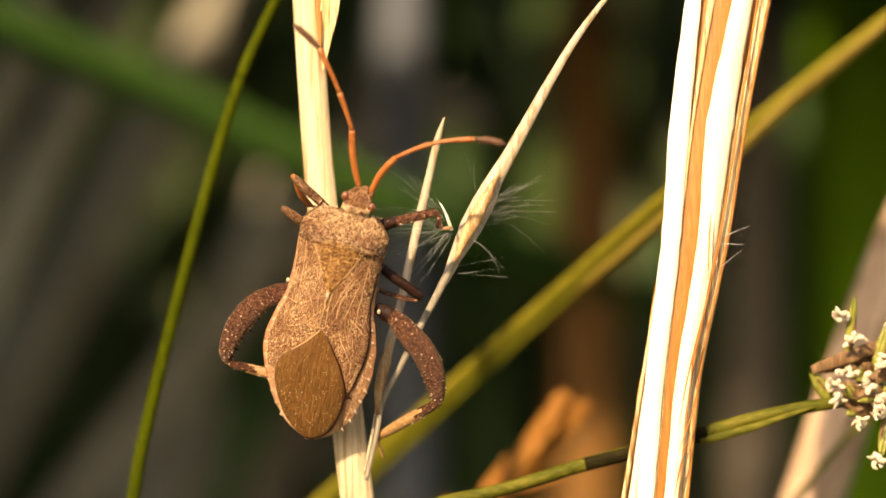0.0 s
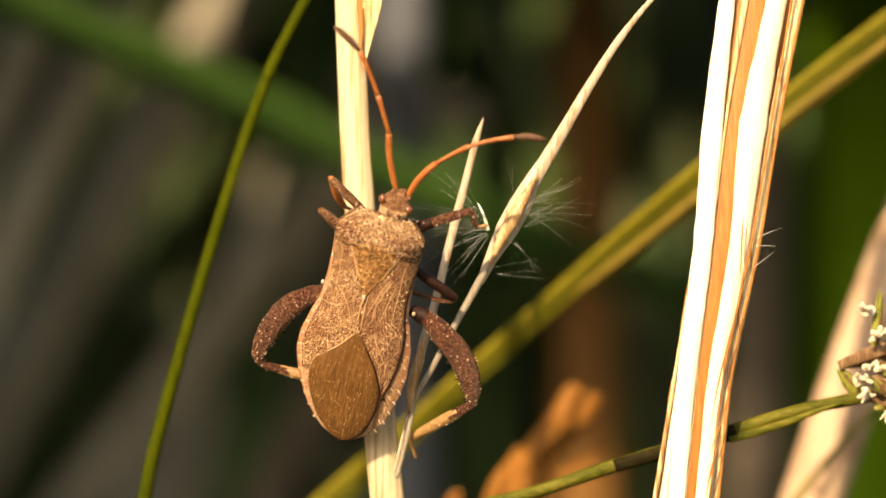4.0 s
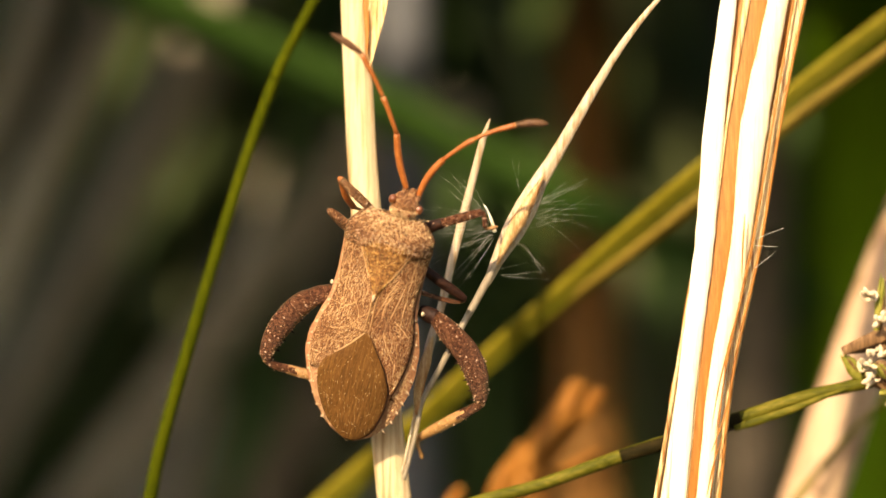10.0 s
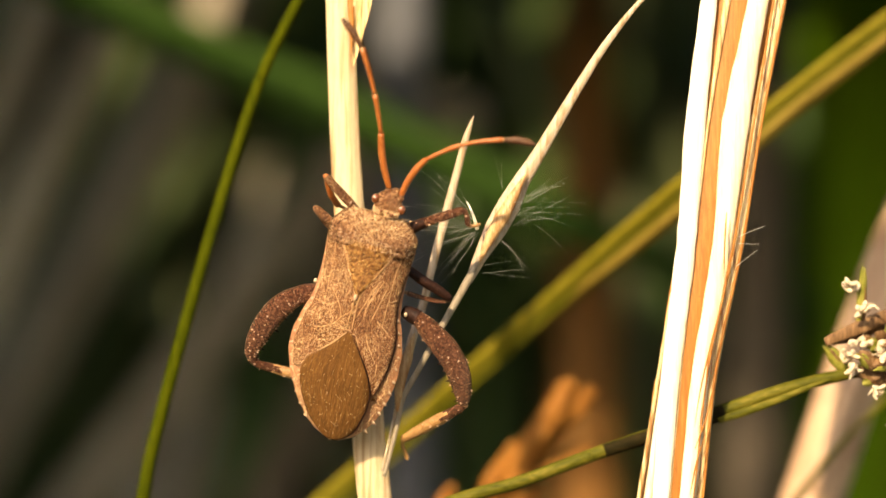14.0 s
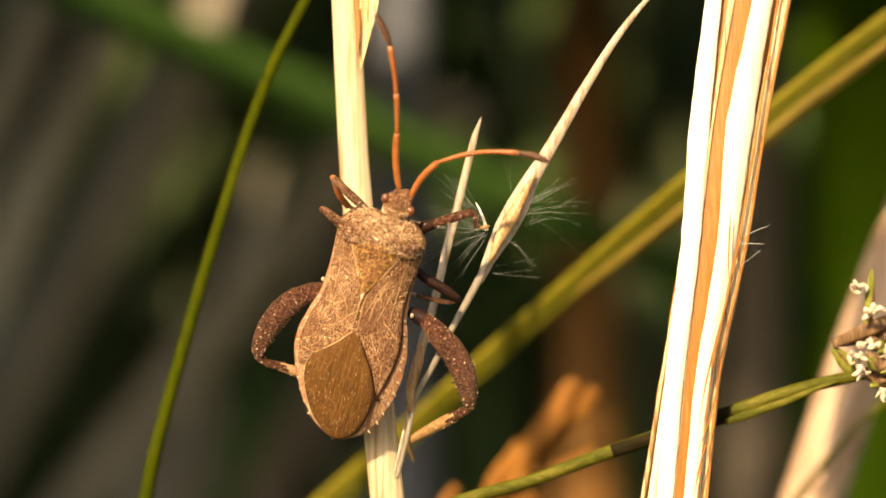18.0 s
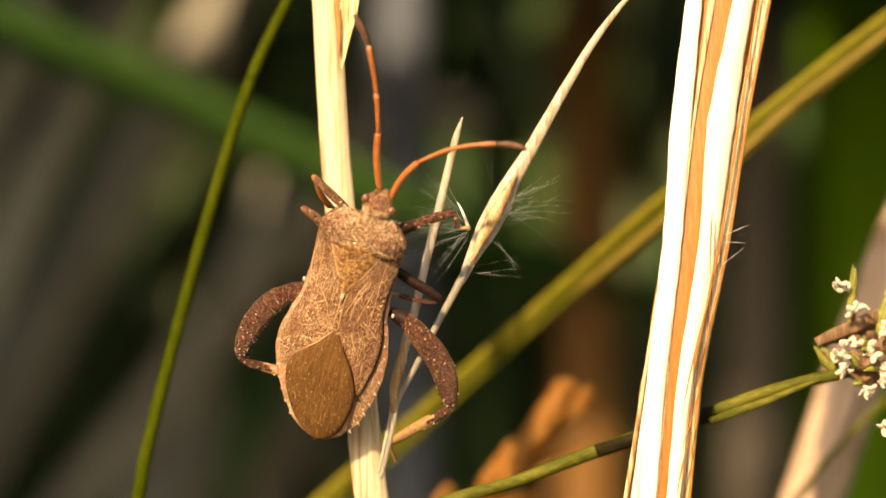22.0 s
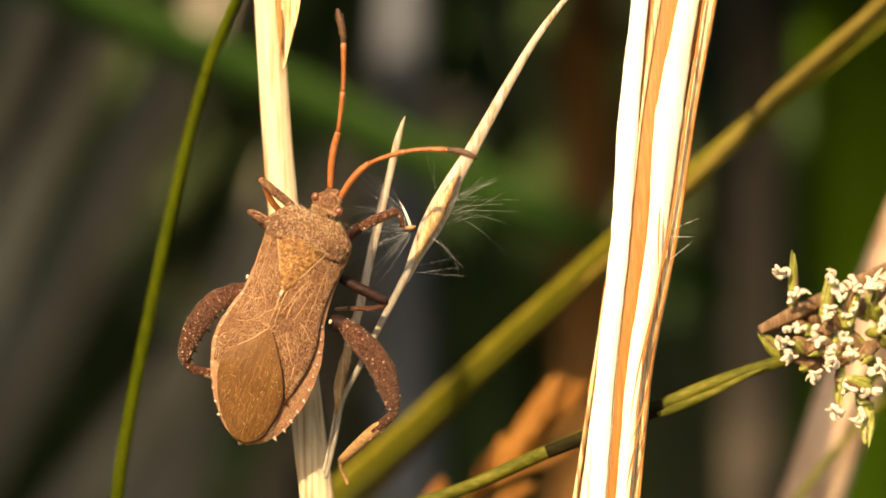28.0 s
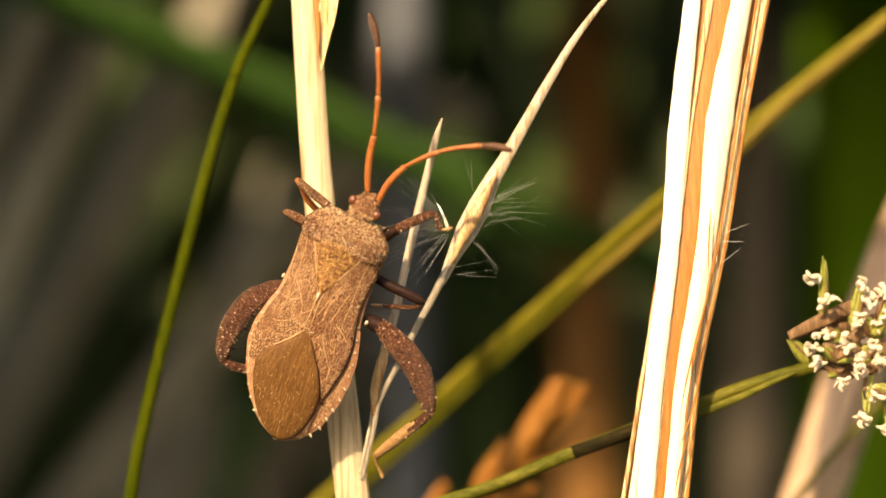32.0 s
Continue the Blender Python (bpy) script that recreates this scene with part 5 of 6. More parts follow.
def shade_canopy(count, seed):
    """Unseen tall grass added to shade what lies beyond; rooted on both sides, arching behind the bug."""
    r = random.Random(seed)
    b = bmesh.new()
    for i in range(count):
        sg = -1 if r.random() < 0.6 else 1
        y = r.uniform(0.052, 0.11)
        x0 = sg * r.uniform(0.05, 0.14)
        z = CAM_Z + 0.025 + 0.19 * r.random() ** 1.3
        x1 = x0 - sg * r.uniform(0.06, 0.20)
        if sg > 0 and 0.165 < z < 0.245:
            x1 = -0.035 + 0.03 * r.random()
        if sg < 0 and z > 0.165:
            x0 = -r.uniform(0.105, 0.15)
        if y < 0.078 and z < 0.165 or sg < 0 and 0.165 < z < 0.245 and r.random() < 0.9:
            continue
        droop = r.uniform(-0.004, 0.02)
        pts = [Vector((x0 + sg * 0.02, y + r.uniform(-0.01, 0.02), -0.004)), Vector((x0 + sg * 0.015, y, z * 0.55)), Vector((x0, y, z)), Vector((0.55 * x0 + 0.45 * x1, y + r.uniform(-0.004, 0.01), z + droop)), Vector((x1, y + r.uniform(-0.004, 0.015), z + 0.3 * droop))]
        w = r.uniform(0.005, 0.010)
        ribbon(b, spline(pts, 3), [0.5 * w, 0.8 * w, w, 0.9 * w, 0.0006], 0.1, 2, 0.00012, facing=Vector((0, -0.8, 0.6)))
    for i in range(44):
        y, z, x1 = r.uniform(0.08, 0.108), r.uniform(0.144, 0.178), r.uniform(-0.11, -0.08)
        pts = [Vector((0.105, y + 0.01, -0.004)), Vector((0.1, y, z * 0.55)), Vector((0.085, y, z)), Vector((-0.01, y, z + 0.006)), Vector((x1, y + 0.005, z + 0.002))]
        ribbon(b, spline(pts, 3), [0.004, 0.006, 0.008, 0.007, 0.0006], 0.1, 2, 0.00012, facing=Vector((0, -0.8, 0.6)))
    # two lower rows, added above the view to keep sun off the reeds' feet
    for i in range(48):
        y, z, x1 = r.uniform(0.042, 0.052), r.uniform(0.173, 0.200), r.uniform(-0.050, -0.042)
        pts = [Vector((0.105, y + 0.01, -0.004)), Vector((0.1, y, z * 0.55)), Vector((0.085, y, z + 0.004)), Vector((0.01, y, z + 0.006)), Vector((x1, y + 0.003, z + 0.002))]
        ribbon(b, spline(pts, 3), [0.004, 0.006, 0.007, 0.006, 0.0006], 0.1, 2, 0.00012, facing=Vector((0, -0.8, 0.6)))
    for i in range(36):
        y, z, x1 = r.uniform(0.042, 0.052), r.uniform(0.147, 0.174), r.uniform(-0.018, -0.008)
        pts = [Vector((0.105, y + 0.01, -0.004)), Vector((0.1, y, z * 0.55)), Vector((0.085, y, z + 0.004)), Vector((0.03, y, z + 0.006)), Vector((x1, y + 0.003, z + 0.002))]
        ribbon(b, spline(pts, 3), [0.004, 0.006, 0.007, 0.006, 0.0006], 0.1, 2, 0.00012, facing=Vector((0, -0.8, 0.6)))
    return tagged(part("added_shade_grass", b, M_THICKET), "unseen tall grass leaves, added overhead to shade the reeds behind", "grass", kind="stuff")


shade_canopy(270, 2)
blades("meadow_grass", "knee-high meadow grass all around", 26000, 33, 1, (0, 1), (0.08, 0.24), (0.006, 0.012), M_THICKET, ring=(0.4, 6.0, 1.7))
blades("low_grass", "short meadow grass over dark soil", 12000, 21, 1, (0, 1), (0.02, 0.06), (0.003, 0.006), M_THICKET, ring=(0.0, 1.4, 0.6))


# ---- movement in the light wind ----
def motions():
    STEM_SWAY = [
        (0, -1.91, -0.02, 1.32), (0.5, -1.98, -0.05, 1.44), (1, -1.75, -0.05, 1.54), (1.5, -1.97, -0.08, 1.6), (2, -2.02, -0.06, 1.47),
        (2.5, -1.32, -0.03, 0.97), (3, -0.54, 0.03, 0.34), (3.5, -0.53, 0.08, -0.01), (5.5, -0.05, 0.03, -0.18), (6, 0.08, -0.04, -0.03),
        (6.5, 0.01, -0.06, 0.07), (7, 0.15, -0.04, 0.07), (7.5, 0.13, -0.03, 0.08), (8, 0.08, -0, 0.07), (8.5, 0.09, -0.03, 0.08), (9, 0, -0, 0.07),
        (9.5, -0.06, -0.03, 0.08), (10, -0.04, -0, 0.08), (10.5, -0.06, -0.03, 0.1), (11, -0.1, 0.01, 0.05), (11.5, -0.22, 0.09, 0.01),
        (12, -0.32, 0.02, 0.14), (12.5, -0.42, 0.04, 0.02), (13, -0.52, 0.13, -0.26), (13.5, -0.93, 0.18, -0.45), (14, -0.81, 0.16, -0.48),
        (14.5, -0.84, 0.24, -0.51), (16.5, -0.33, 0.04, 0.31), (17, -0.28, 0.06, 0.31), (17.5, -0.28, 0.06, 0.31), (18, -0.39, 0.06, 0.31),
        (18.5, -0.43, -0.01, 0.28), (19, -0.48, 0.01, 0.28), (19.5, -0.4, -0.02, 0.33), (20, -0.42, -0.01, 0.33), (20.5, -0.68, -0, 0.45),
        (21, -0.94, 0.01, 0.55), (21.5, -0.99, 0.04, 0.59), (22, -1.17, 0.04, 0.73), (22.5, -1.39, 0.05, 0.83), (23, -1.71, 0.12, 0.83),
        (23.5, -1.56, 0.07, 0.8), (24, -2.27, 0.17, 0.9), (24.5, -3.52, 0.09, 1.17), (25, -3.16, 0.2, 1.01), (25.5, -2.06, 0.14, 0.95),
        (27.5, -3.54, 0.05, 1.11), (28, -3.66, 0.04, 1.15), (28.5, -3.97, 0.06, 1.16), (29, -3.81, 0.04, 1.27), (29.5, -3.84, 0, 1.48),
        (30, -4.49, -0, 1.64), (30.5, -3.75, -0.03, 1.58), (31, -2.71, 0.03, 1.27), (31.5, -2.02, -0.01, 1.07), (32, -2.04, -0.03, 0.99),
    ]
    STRAW_SWAY = [
        (0, -1.57, 0.1, 0.54), (0.5, -1.57, 0.12, 0.45), (1, -1.15, 0.11, 0.34), (1.5, -1.31, 0.08, 0.39), (2, -1.1, 0.11, 0.5), (2.5, -0.73, 0.06, 0.36),
        (3, -0.27, 0.03, 0.25), (3.5, -0.19, 0.04, 0.27), (5.5, 0.15, 0.01, 0.01), (6, 0.16, -0.05, 0.09), (6.5, 0.12, -0.11, 0.12),
        (7, 0.19, -0.04, 0.06), (7.5, 0.12, -0.01, 0.12), (8, 0.2, -0.01, 0.17), (8.5, 0.12, 0.02, 0.15), (9, 0, -0, 0.1), (9.5, -0.08, 0.04, 0.13),
        (10, -0.08, 0.02, 0.15), (10.5, -0.11, -0.03, 0.17), (11, -0.2, 0.05, 0.16), (11.5, -0.31, 0.06, 0.21), (12, -0.43, 0.05, 0.19),
        (12.5, -0.55, 0.07, 0.1), (13, -0.62, 0.08, 0.14), (13.5, -0.85, 0.07, 0.37), (14, -0.88, 0.11, 0.48), (14.5, -0.81, 0.12, 0.41),
        (16.5, -0.46, 0.09, 0.38), (17, -0.46, 0.13, 0.31), (17.5, -0.43, 0.07, 0.29), (18, -0.69, 0.13, 0.43), (18.5, -0.73, 0.07, 0.58),
        (19, -0.8, 0.09, 0.58), (19.5, -0.66, 0.05, 0.48), (20, -0.77, 0.11, 0.42), (20.5, -1, 0.09, 0.48), (21, -1.23, 0.15, 0.59),
        (21.5, -1.26, 0.17, 0.66), (22, -1.5, 0.17, 0.7), (22.5, -1.54, 0.2, 0.72), (23, -1.73, 0.24, 0.71), (23.5, -1.72, 0.26, 0.72),
        (24, -2.88, 0.38, 0.83), (24.5, -3.3, 0.41, 0.97), (25, -4.14, 0.47, 0.96), (25.5, -2.57, 0.3, 0.86), (27.5, -3.57, 0.37, 1.07),
        (28, -3.8, 0.41, 1.07), (28.5, -3.95, 0.45, 1.07), (29, -3.91, 0.45, 1.07), (29.5, -3.76, 0.41, 1.07), (30, -3.93, 0.3, 1.04),
        (30.5, -3.2, 0.24, 0.94), (31, -2.43, 0.22, 0.8), (31.5, -1.73, 0.17, 0.72), (32, -1.58, 0.21, 0.63),
    ]
    STALK_SWAY = [
        (0, -1.5, -0.56, -2.7), (0.5, -1.64, -0.76, -3.01), (1, -1.58, -0.8, -3.22), (1.5, -1.5, -0.96, -3.31), (2, -1.73, -0.82, -3.09),
        (2.5, -1.21, -0.52, -2.39), (3, -0.06, -0.41, -1.5), (3.5, -0.2, -0.51, -1.28), (5.5, -0.1, -0.32, -0.84), (6, -0.03, -0.4, -0.71),
        (6.5, -0.04, -0.3, -0.54), (7, 0.09, -0.23, -0.43), (7.5, 0.09, -0.11, -0.33), (8, 0.05, -0.07, -0.24), (8.5, 0.1, -0.02, -0.13),
        (9, 0, -0, -0.05), (9.5, -0.02, 0, -0.03), (10, 0, 0.04, 0.02), (10.5, -0.06, 0.06, 0.1), (11, -0.11, 0.1, 0.22), (11.5, -0.23, 0.15, 0.35),
        (12, -0.34, 0.21, 0.43), (12.5, -0.38, 0.27, 0.6), (13, -0.47, 0.3, 0.76), (13.5, -0.74, 0.36, 0.85), (14, -0.72, 0.38, 0.88),
        (14.5, -0.79, 0.4, 0.93), (16.5, -0.43, 0.34, 0.71), (17, -0.38, 0.34, 0.66), (17.5, -0.36, 0.36, 0.58), (18, -0.4, 0.32, 0.56),
        (18.5, -0.47, 0.3, 0.65), (19, -0.49, 0.3, 0.65), (19.5, -0.42, 0.25, 0.6), (20, -0.45, 0.3, 0.64), (20.5, -0.68, 0.28, 0.71),
        (21, -0.85, 0.32, 0.8), (21.5, -0.89, 0.3, 0.86), (22, -1.12, 0.36, 1.02), (22.5, -1.39, 0.39, 1.19), (23, -1.67, 0.43, 1.34),
        (23.5, -1.69, 0.51, 1.48), (24, -2.09, 0.43, 1.84), (24.5, -3.27, 0.56, 2.44), (25, -2.81, 0.77, 2.63), (25.5, -2.18, 0.72, 2.48),
        (27.5, -3.3, 0.33, 3.98), (28, -3.41, 0.63, 4.38), (28.5, -3.62, 0.8, 4.51), (29, -3.51, 0.54, 4.15), (29.5, -3.7, 0.38, 4.05),
        (30, -4.54, 0.36, 4.32), (30.5, -3.85, 0.44, 4.23), (31, -3.02, 0.46, 3.69), (31.5, -2.24, 0.43, 3.19), (32, -2.2, 0.48, 3.06),
    ]
    GREEN_SWAY = [
        (0, -1.3, -0, 2.21), (0.5, -1.4, -0, 2.24), (1, -1.28, -0, 2.23), (1.5, -1.4, -0, 2.29), (2, -1.48, -0, 2.15), (2.5, -0.94, -0, 1.52),
        (3, -0.32, -0, 0.84), (3.5, -0.32, -0, 0.58), (5.5, -0.03, -0, 0.02), (6, 0.03, 0, -0.02), (6.5, 0, -0, -0.05), (7, 0.09, 0, -0.09),
        (7.5, 0.06, 0, -0.09), (8, 0.03, 0, -0.06), (8.5, 0.03, 0, -0.04), (9, 0, -0, 0), (9.5, -0.03, -0, 0.04), (10, -0.03, -0, 0.07),
        (10.5, -0.06, -0, 0.1), (11, -0.09, -0, 0.16), (11.5, -0.12, -0, 0.24), (12, -0.24, -0, 0.36), (12.5, -0.27, -0, 0.47), (13, -0.34, -0, 0.64),
        (13.5, -0.61, -0, 0.86), (14, -0.55, -0, 0.93), (14.5, -0.58, -0, 0.94), (16.5, -0.27, -0, 0.45), (17, -0.27, -0, 0.44), (17.5, -0.24, -0, 0.44),
        (18, -0.31, -0, 0.49), (18.5, -0.34, -0, 0.55), (19, -0.37, -0, 0.58), (19.5, -0.34, -0, 0.58), (20, -0.34, -0, 0.66), (20.5, -0.55, -0, 0.88),
        (21, -0.7, -0, 1.11), (21.5, -0.73, -0, 1.28), (22, -0.91, -0, 1.52), (22.5, -1.1, -0, 1.78), (23, -1.22, -0, 1.94), (23.5, -1.13, -0, 2.15),
        (24, -1.55, -0, 2.82), (24.5, -2.53, -0, 3.57), (25, -2.13, -0, 3.44), (25.5, -1.49, -0, 2.9), (27.5, -2.5, -0, 4.27), (28, -2.59, -0, 4.41),
        (28.5, -2.8, -0, 4.58), (29, -2.71, -0, 4.64), (29.5, -2.77, -0, 4.84), (30, -3.26, -0, 5.01), (30.5, -2.74, -0, 4.47), (31, -2.01, -0, 3.52),
        (31.5, -1.55, -0, 2.83), (32, -1.52, -0, 2.59),
    ]
    BUG_WALK = [
        (0, -4.91, -1.85, 12.73, 16.71, -3.07), (0.5, -4.97, -1.9, 12.75, 16.89, -2.43), (1, -4.67, -1.95, 12.74, 17.04, -1.99),
        (1.5, -4.92, -1.99, 12.55, 17.08, -1.74), (2, -4.98, -2.03, 12.45, 16.97, -1.46), (2.5, -4.24, -1.98, 13.08, 16.86, -1.19),
        (3, -3.38, -1.93, 13.54, 16.97, -1.07), (3.5, -3.41, -1.95, 13.43, 17.15, -1.16), (5.5, -2.93, -1.95, 13.8, 16.98, 0.31),
        (6, -2.85, -2, 13.79, 16.89, 0.05), (6.5, -2.92, -2.02, 13.61, 16.78, -0.59), (7, -2.79, -1.99, 13.8, 16.67, -1.21),
        (7.5, -2.8, -1.98, 13.94, 16.55, -1.35), (8, -2.83, -1.98, 13.8, 16.6, -1.03), (8.5, -2.85, -1.95, 13.81, 16.81, -0.43),
        (9, -2.93, -1.95, 13.8, 16.92, 0), (9.5, -2.97, -1.95, 13.83, 16.83, 0.07), (10, -2.95, -1.95, 13.94, 16.7, 0.1),
        (10.5, -2.97, -1.97, 13.82, 16.63, 0.21), (11, -3.04, -1.94, 13.79, 16.54, 0.04), (11.5, -3.11, -1.94, 13.95, 16.56, -0.45),
        (12, -3.26, -1.93, 14.01, 16.72, -0.85), (12.5, -3.33, -1.91, 14.02, 16.83, -1.06), (13, -3.41, -1.93, 14, 16.78, -1.29),
        (13.5, -3.78, -1.94, 13.83, 16.7, -1.74), (14, -3.7, -1.93, 14.15, 16.74, -2.28), (14.5, -3.73, -1.93, 14.04, 16.83, -2.71),
        (16.5, -3.34, -1.94, 15.5, 16.47, -3.77), (17, -3.27, -1.93, 15.64, 16.49, -3.42), (17.5, -3.25, -1.93, 15.53, 16.58, -3.11),
        (18, -3.39, -1.92, 15.7, 16.61, -3.04), (18.5, -3.43, -1.98, 15.69, 16.48, -3.02), (19, -3.48, -1.98, 15.88, 16.37, -3.14),
        (19.5, -3.42, -1.95, 16.09, 16.32, -3.61), (20, -3.42, -1.93, 16.08, 16.22, -4.06), (20.5, -3.73, -1.94, 16.03, 16.18, -4.45),
        (21, -3.97, -1.94, 15.71, 16.31, -4.88), (21.5, -4.01, -1.94, 15.69, 16.54, -4.91), (22, -4.23, -1.92, 15.7, 16.72, -4.67),
        (22.5, -4.41, -1.92, 15.71, 16.52, -4.95), (23, -4.7, -1.88, 17, 15.78, -5.62), (23.5, -4.56, -1.87, 17.47, 14.72, -6.4),
        (24, -5.25, -1.84, 17.73, 13.61, -7.83), (24.5, -6.76, -2.03, 17.7, 12.43, -9.75), (25, -6.28, -1.87, 19.89, 11.28, -11.26),
        (25.5, -5.48, -1.99, 20.53, 10.58, -12.29), (27.5, -6.66, -1.98, 20.69, 6.73, -10.7), (28, -6.85, -1.98, 20.67, 6.91, -10.45),
        (28.5, -7.14, -2.02, 20.55, 7.33, -10.19), (29, -6.97, -2.01, 20.73, 8.04, -10.02), (29.5, -7.05, -2.01, 20.75, 9.17, -9.48),
        (30, -7.64, -2.04, 20.72, 10.61, -8.56), (30.5, -6.94, -2, 20.86, 11.71, -7.99), (31, -5.91, -1.97, 21.23, 12.19, -7.81),
        (31.5, -5.2, -1.98, 21.64, 12.44, -7.74), (32, -5.25, -1.98, 21.73, 12.7, -7.81),
    ]
    LEG_TURNS = [
        (0, -0.49, 0.43, -0.67, -3.05, 1.23, 2.76), (0.5, -0.31, 0.24, -0.33, -2.28, 1.27, 2.68), (1, -0.19, 0.02, 0.04, -1.15, 1.24, 2.38),
        (1.5, -0.11, 0.2, 0.64, -0.78, 0.19, 0.4), (2, 0.07, 0.35, 1.02, -0.37, -0.59, -1.09), (2.5, 0.12, 0.06, 0.32, 0.06, 0.36, 0.51),
        (3, 0.02, -0.1, -0.48, 0.73, 0.86, 1.36), (3.5, 0.1, -0.02, 0.01, 1.25, -0.55, -1.03), (5.5, 0.22, 0.32, -0.24, 0.53, -0.02, -0.12),
        (6, 0.07, 0.23, -0.01, 0.09, -0.17, -0.36), (6.5, -0.12, 0.14, -0.01, -0.29, -0.13, -0.26), (7, -0.17, 0.1, 0.18, -0.15, 0.21, 0.25),
        (7.5, -0.11, 0.05, 0.27, 0.18, 0.6, 0.84), (8, -0.03, -0.06, 0.16, 0.24, 0.54, 0.76), (8.5, 0.01, -0.04, -0.04, -0.22, 0.46, 0.75),
        (9, -0.05, -0.08, -0.14, -0.15, 0.55, 0.91), (9.5, -0.16, -0.2, -0.43, -0.1, 1.07, 1.81), (10, -0.06, -0.17, -0.22, 0.1, 1.13, 1.83),
        (10.5, -0.15, -0.35, -0.23, -0.03, 0.99, 1.58), (11, -0.16, -0.33, 0.31, 0.25, 0.35, 0.4), (11.5, -0.03, -0.21, 0.9, 1.18, 0.28, 0.13),
        (12, 0.17, -0.05, 0.6, 0.72, 0.78, 1.09), (12.5, 0.11, 0.14, 0.49, 0.88, 0.58, 0.78), (13, -0.05, 0.35, 1.22, 2.16, -0.72, -1.58),
        (13.5, 0.05, 0.58, 1.74, 3, -1.68, -3.26), (14, 0.27, 0.75, 2.34, 3.2, -2.06, -3.94), (14.5, 0.39, 0.84, 3.3, 3.86, -2.85, -5.31),
        (16.5, 1.65, 1.85, 5.42, 4.12, 2.8, 3.66), (17, 1.55, 1.88, 5.47, 4.39, 3.03, 4.02), (17.5, 1.52, 1.94, 5.29, 4.47, 3.23, 4.4),
        (18, 1.62, 2.07, 5.31, 4.36, 3.41, 4.74), (18.5, 1.95, 2.16, 5.32, 4.31, 3.63, 5.1), (19, 2.07, 2.24, 5.63, 4.53, 3.96, 5.61),
        (19.5, 2.02, 2.41, 5.43, 4.15, 4.78, 7.16), (20, 1.98, 2.45, 5.2, 3.9, 5.24, 8.01), (20.5, 2.06, 2.47, 5.74, 3.9, 4.56, 6.79),
        (21, 1.92, 2.37, 6.02, 4, 3.82, 5.45), (21.5, 1.76, 2.43, 6.37, 4.36, 3.4, 4.67), (22, 1.64, 2.79, 6.69, 4.49, 3.44, 4.74),
        (22.5, 2.07, 3.32, 7.2, 5.46, 4.64, 6.58), (23, 3.06, 4.09, 8.48, 7.38, 7.24, 10.52), (23.5, 3.66, 4.2, 9.25, 8.2, 9.25, 13.58),
        (24, 4.63, 4.76, 11.59, 9.27, 8.7, 11.85), (24.5, 6.69, 6.35, 15.85, 10.44, 6.81, 7.7), (25, 8.71, 7.18, 18.89, 12.83, 9.09, 11),
        (25.5, 10.27, 7.97, 22.09, 13.57, 7.88, 8.22), (27.5, 11.31, 9.39, 18.5, 13.73, 15.63, 22), (28, 11.33, 9.58, 19.07, 13.62, 14.84, 20.71),
        (28.5, 11.45, 9.54, 19.72, 14.26, 14.28, 19.53), (29, 11.49, 9.43, 19.81, 14.48, 14.68, 20.39), (29.5, 11.6, 10.1, 19.95, 14.55, 14.94, 21.17),
        (30, 11.83, 11.13, 19.97, 15.13, 15.22, 21.82), (30.5, 11.52, 11.4, 19.74, 14.96, 15.33, 22.45), (31, 11.21, 11.11, 19.87, 15.24, 15.39, 22.63),
        (31.5, 11.46, 11.23, 19.82, 15.5, 15.89, 23.57), (32, 11.68, 11.61, 19.84, 15.36, 15.9, 23.77),
    ]
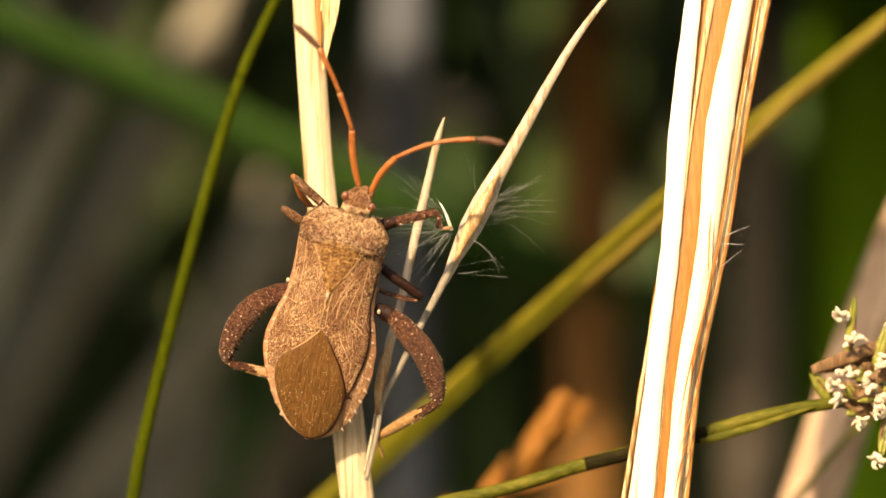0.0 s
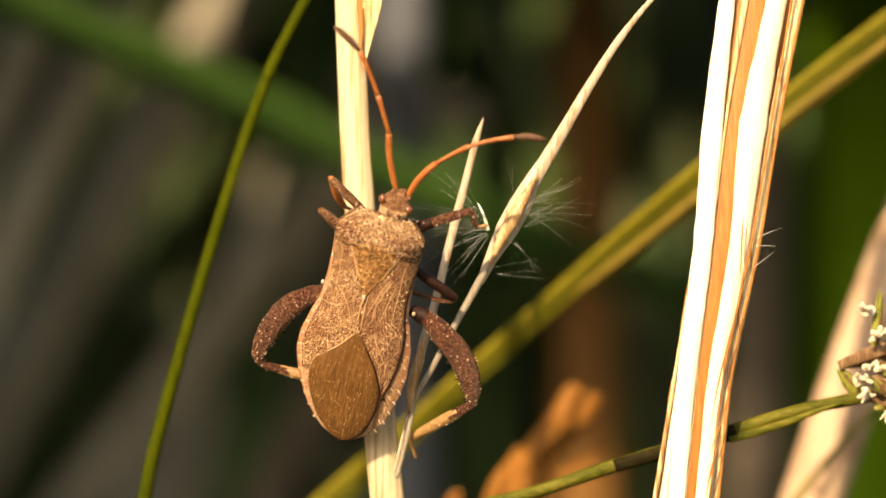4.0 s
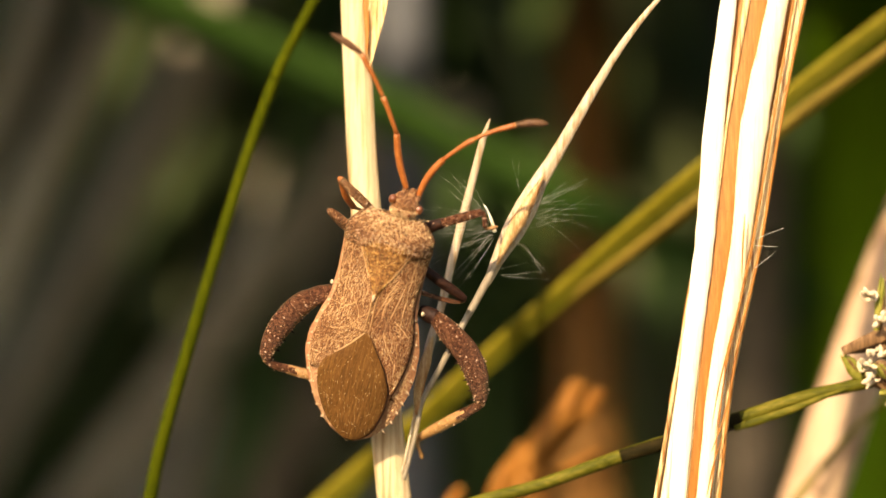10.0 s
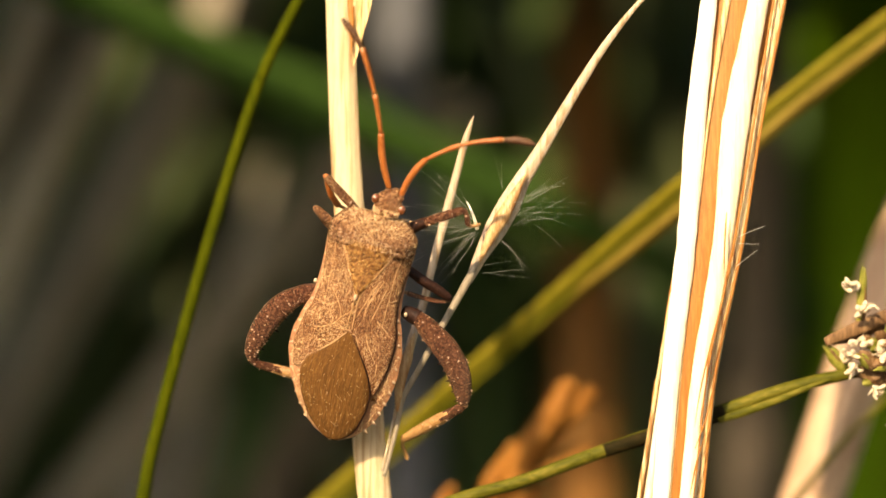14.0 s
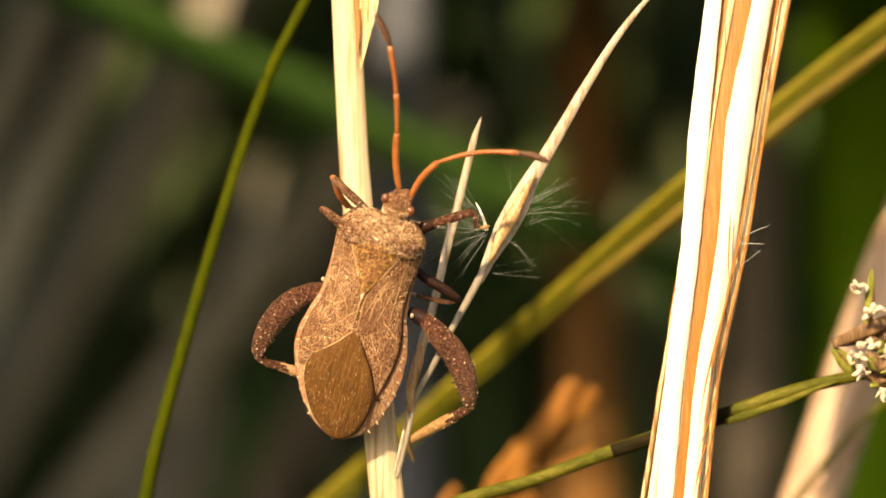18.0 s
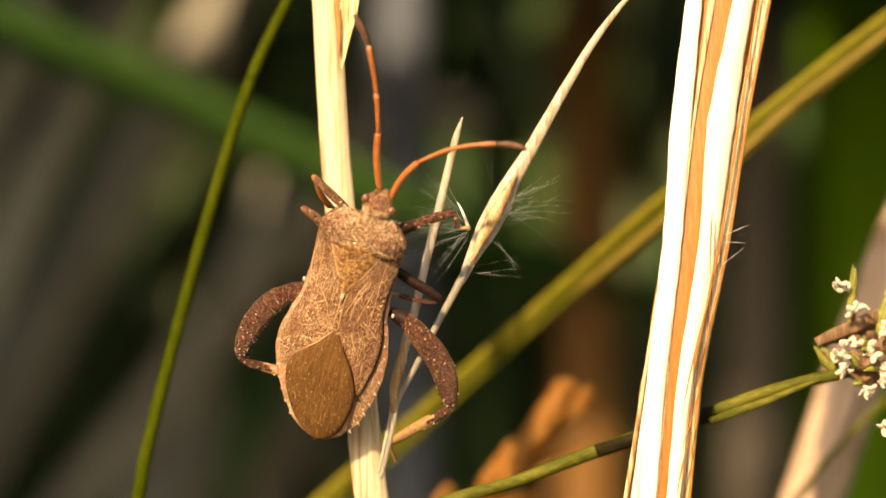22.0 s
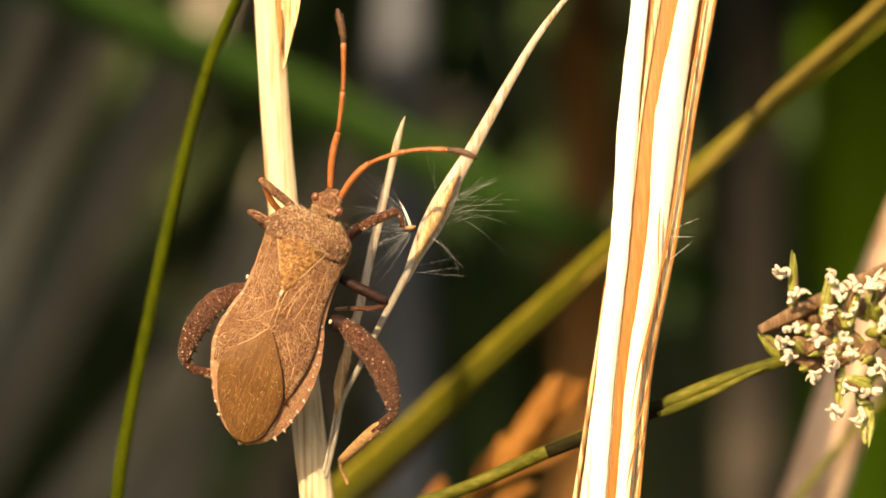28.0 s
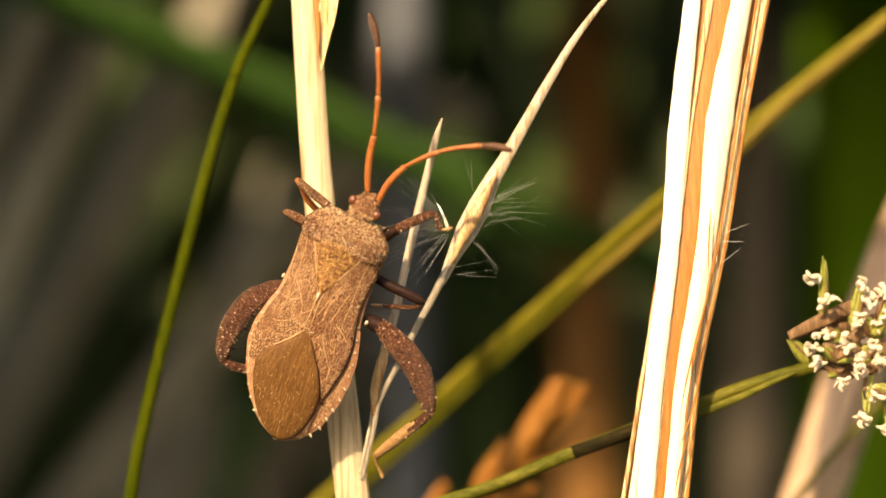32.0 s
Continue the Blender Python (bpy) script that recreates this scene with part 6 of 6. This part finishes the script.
    ANTENNA_TURNS = [
        (0, 108.13, 14.75, 26.01, 67.73, -39.61, -24), (0.5, 107.56, 15.31, 26.17, 67.72, -41.04, -24), (1, 108.03, 14.02, 26.33, 68.17, -39.05, -24),
        (1.5, 107.09, 14.62, 26.5, 67.87, -37.19, -24), (2, 107.36, 14.15, 26.67, 68.63, -36.45, -24), (2.5, 107.71, 13.7, 26.83, 69.13, -36.56, -24),
        (3, 108.48, 12.58, 27, 68.74, -36.01, -24), (3.5, 109.06, 10.83, 27.16, 61.98, -29.76, -24), (5.5, 110.69, 14.63, 27.84, 69.3, -28.03, -24),
        (6, 110.75, 14.71, 28.05, 68.79, -26.1, -24), (6.5, 111.42, 13.28, 29, 68.67, -25.21, -24), (7, 111.62, 12.62, 30, 69.17, -24.7, -24),
        (7.5, 111.8, 12.69, 31, 69.72, -24.82, -24), (8, 111.55, 13, 32, 70.26, -25.23, -24), (8.5, 110.46, 15.09, 33, 68.76, -24.49, -24),
        (9, 111.2, 15.3, 33.92, 69.53, -26.15, -24), (9.5, 112.12, 14.03, 33.5, 70.42, -28.21, -24), (10, 112.78, 13.04, 33, 70.22, -29.08, -24),
        (10.5, 113.05, 12.93, 32.5, 69.76, -29.14, -24), (11, 113.11, 12.85, 31.89, 70.05, -32.92, -24), (11.5, 113.85, 9.76, 29.5, 70.3, -42.05, -24),
        (12, 113.94, 5.03, 27, 70.36, -46.98, -24), (12.5, 112.32, 5.84, 24.5, 70.23, -51.16, -24), (13, 111.4, 5.79, 22.13, 70.39, -44.54, -24),
        (13.5, 112.04, 3.95, 21.83, 70.56, -42.36, -24), (14, 111.36, 3.77, 21.67, 70.5, -39.89, -24), (14.5, 111.14, 2.33, 21.51, 69.62, -39.38, -24),
        (16.5, 105.64, 2.53, 20.82, 68.17, -43.82, -24), (17, 106.57, 0.76, 20.67, 68.92, -44.47, -24), (17.5, 106.08, 1.81, 20.5, 68.35, -43.96, -24),
        (18, 106.73, 2.07, 20.33, 68.12, -43.44, -24), (18.5, 106.03, 3.75, 20.17, 67.86, -41.19, -24), (19, 107.03, 3.82, 20, 68.97, -40.11, -24),
        (19.5, 106.46, 4.22, 19.75, 68.64, -38.19, -24), (20, 107.17, 3.09, 19.5, 68.9, -37.22, -24), (20.5, 107.03, 3.09, 19.25, 68.95, -37.68, -24),
        (21, 106.62, 3.17, 19, 68.35, -37.75, -24), (21.5, 105.67, 4.4, 18.75, 69.02, -37.87, -24), (22, 105.87, 4.53, 18.5, 68.3, -36.59, -24),
        (22.5, 106, 3.88, 18.25, 68.97, -38.04, -24), (23, 102.75, 2.38, 17.99, 68.05, -42.81, -24), (23.5, 103.55, 1.64, 17.6, 69.26, -41.46, -24),
        (24, 104.57, 0.64, 17.2, 69.16, -37.99, -24), (24.5, 103.96, 0.33, 16.8, 69.53, -36.01, -24), (25, 99.81, 1.92, 16.4, 67.55, -39.43, -24),
        (25.5, 101.18, 3.4, 16.02, 68.65, -33.78, -24), (27.5, 102.4, 3.81, 14.38, 69.97, -38.33, -24), (28, 102.2, 4.22, 14.05, 69.92, -39.08, -24),
        (28.5, 102.51, 3.92, 14.5, 70.12, -38.58, -24), (29, 103.22, 3.41, 15, 70.83, -38.24, -24), (29.5, 103.28, 2.92, 15.5, 71.28, -37.75, -24),
        (30, 104.24, 1.49, 16, 71.77, -37.38, -24), (30.5, 104.47, 1.65, 16.5, 71.05, -37.08, -24), (31, 103.88, 2.96, 17, 70.96, -37.3, -24),
        (31.5, 104.47, 3.56, 17.5, 72.19, -38.18, -24), (32, 104.32, 3.61, 17.97, 73.34, -34.92, -24),
    ]

    def swing(ob, rows, u, v, back):
        """Rows of seconds, millimetres right and up, degrees counter-clockwise, about the grid's (u, v)."""
        c, k, p = at(u, v, back), (CAM_D + back * MM) / CAM_D, ob.location.copy()
        walk(ob, [(t, Matrix.Translation(c + Vector((x, 0, z)) * MM * k) @ pose(0, 0, 0, 0, -a, 0) @ Matrix.Translation(p - c)) for t, x, z, a in rows])

    swing(stem, STEM_SWAY, 690, 441, STEM_BACK)
    swing(straw, STRAW_SWAY, 1300, 441, STRAW_BACK)
    swing(stalk, STALK_SWAY, 1305, 746, STALK_BACK)
    swing(green, [(t, 0.94 * x, z, a * (1 + 0.045 * max(0.0, -x))) for t, x, z, a in GREEN_SWAY], 385, 441, GREEN_BACK)
    # the rusty blade turns behind the olive one as the stem sways
    swing(slant_b, [(t, 0.0, -0.13 * x, -1.4 * x) for t, x, z, a in STEM_SWAY], 1100, 480, SLANT_BACK + 0.5)
    swing(slant, [(t, 0.0, 0.1 * max(0.0, -x - 2.2), 0.1 * max(0.0, -x - 2.2)) for t, x, z, a in STEM_SWAY], 1000, 517, SLANT_BACK)
    swing(seed, [(t, -0.85 * (1 - math.exp(min(0.0, x) / 1.3)), (0.18 if a < 0 else 0.07) * a, 0.0) for t, x, z, a in STALK_SWAY], 960, 800, SEED_BACK)
    # the broad blurred leaf drifts with the gusts
    swing(bladeg, [(t, (x - 440) * G / MM, 0.0, 0.0) for t, x in ((0, 100), (1.5, 80), (3.5, 160), (5.5, 370), (7, 400), (9, 440), (11, 440), (13, 400), (14.5, 340), (16.5, 360), (19, 300), (21, 160), (23, 80), (24.5, 280), (28, 330), (31, 300), (32, 300))], 500, 100, 100)

    BUG_BACK = -1.35
    k = (CAM_D + BUG_BACK * MM) / CAM_D
    walk(bug, [(t, Matrix.Translation((x * MM * k, BUG_BACK * MM, CAM_Z + z * MM * k)) @ pose(0, 0, 0, 0, th, 0) @ pose(0, 0, 0, ph, 0, 0) @ pose(0, 0, 0, 0, 0, ro)) for t, x, z, th, ph, ro in BUG_WALK])
    for i, (ob, o) in enumerate(LEGS):
        walk(ob, [(row[0], Matrix.Translation(o) @ pose(0, 0, 0, 0, -row[1 + i], 0)) for row in LEG_TURNS])
    for i, (root, whip, club, p, e, f) in enumerate(ANTENNAE):
        rows = [(row[0], *row[1 + 3 * i:4 + 3 * i]) for row in ANTENNA_TURNS]
        walk(root, [(t, Matrix.Translation(p) @ pose(0, 0, 0, 0, 90 - a, 0)) for t, a, b, c in rows])
        walk(whip, [(t, Matrix.Translation(e) @ pose(0, 0, 0, 0, -b, 0)) for t, a, b, c in rows])
        walk(club, [(t, Matrix.Translation(e) @ pose(0, 0, 0, 0, -b, 0) @ Matrix.Translation(f) @ pose(0, 0, 0, 0, -c, 0)) for t, a, b, c in rows])


motions()
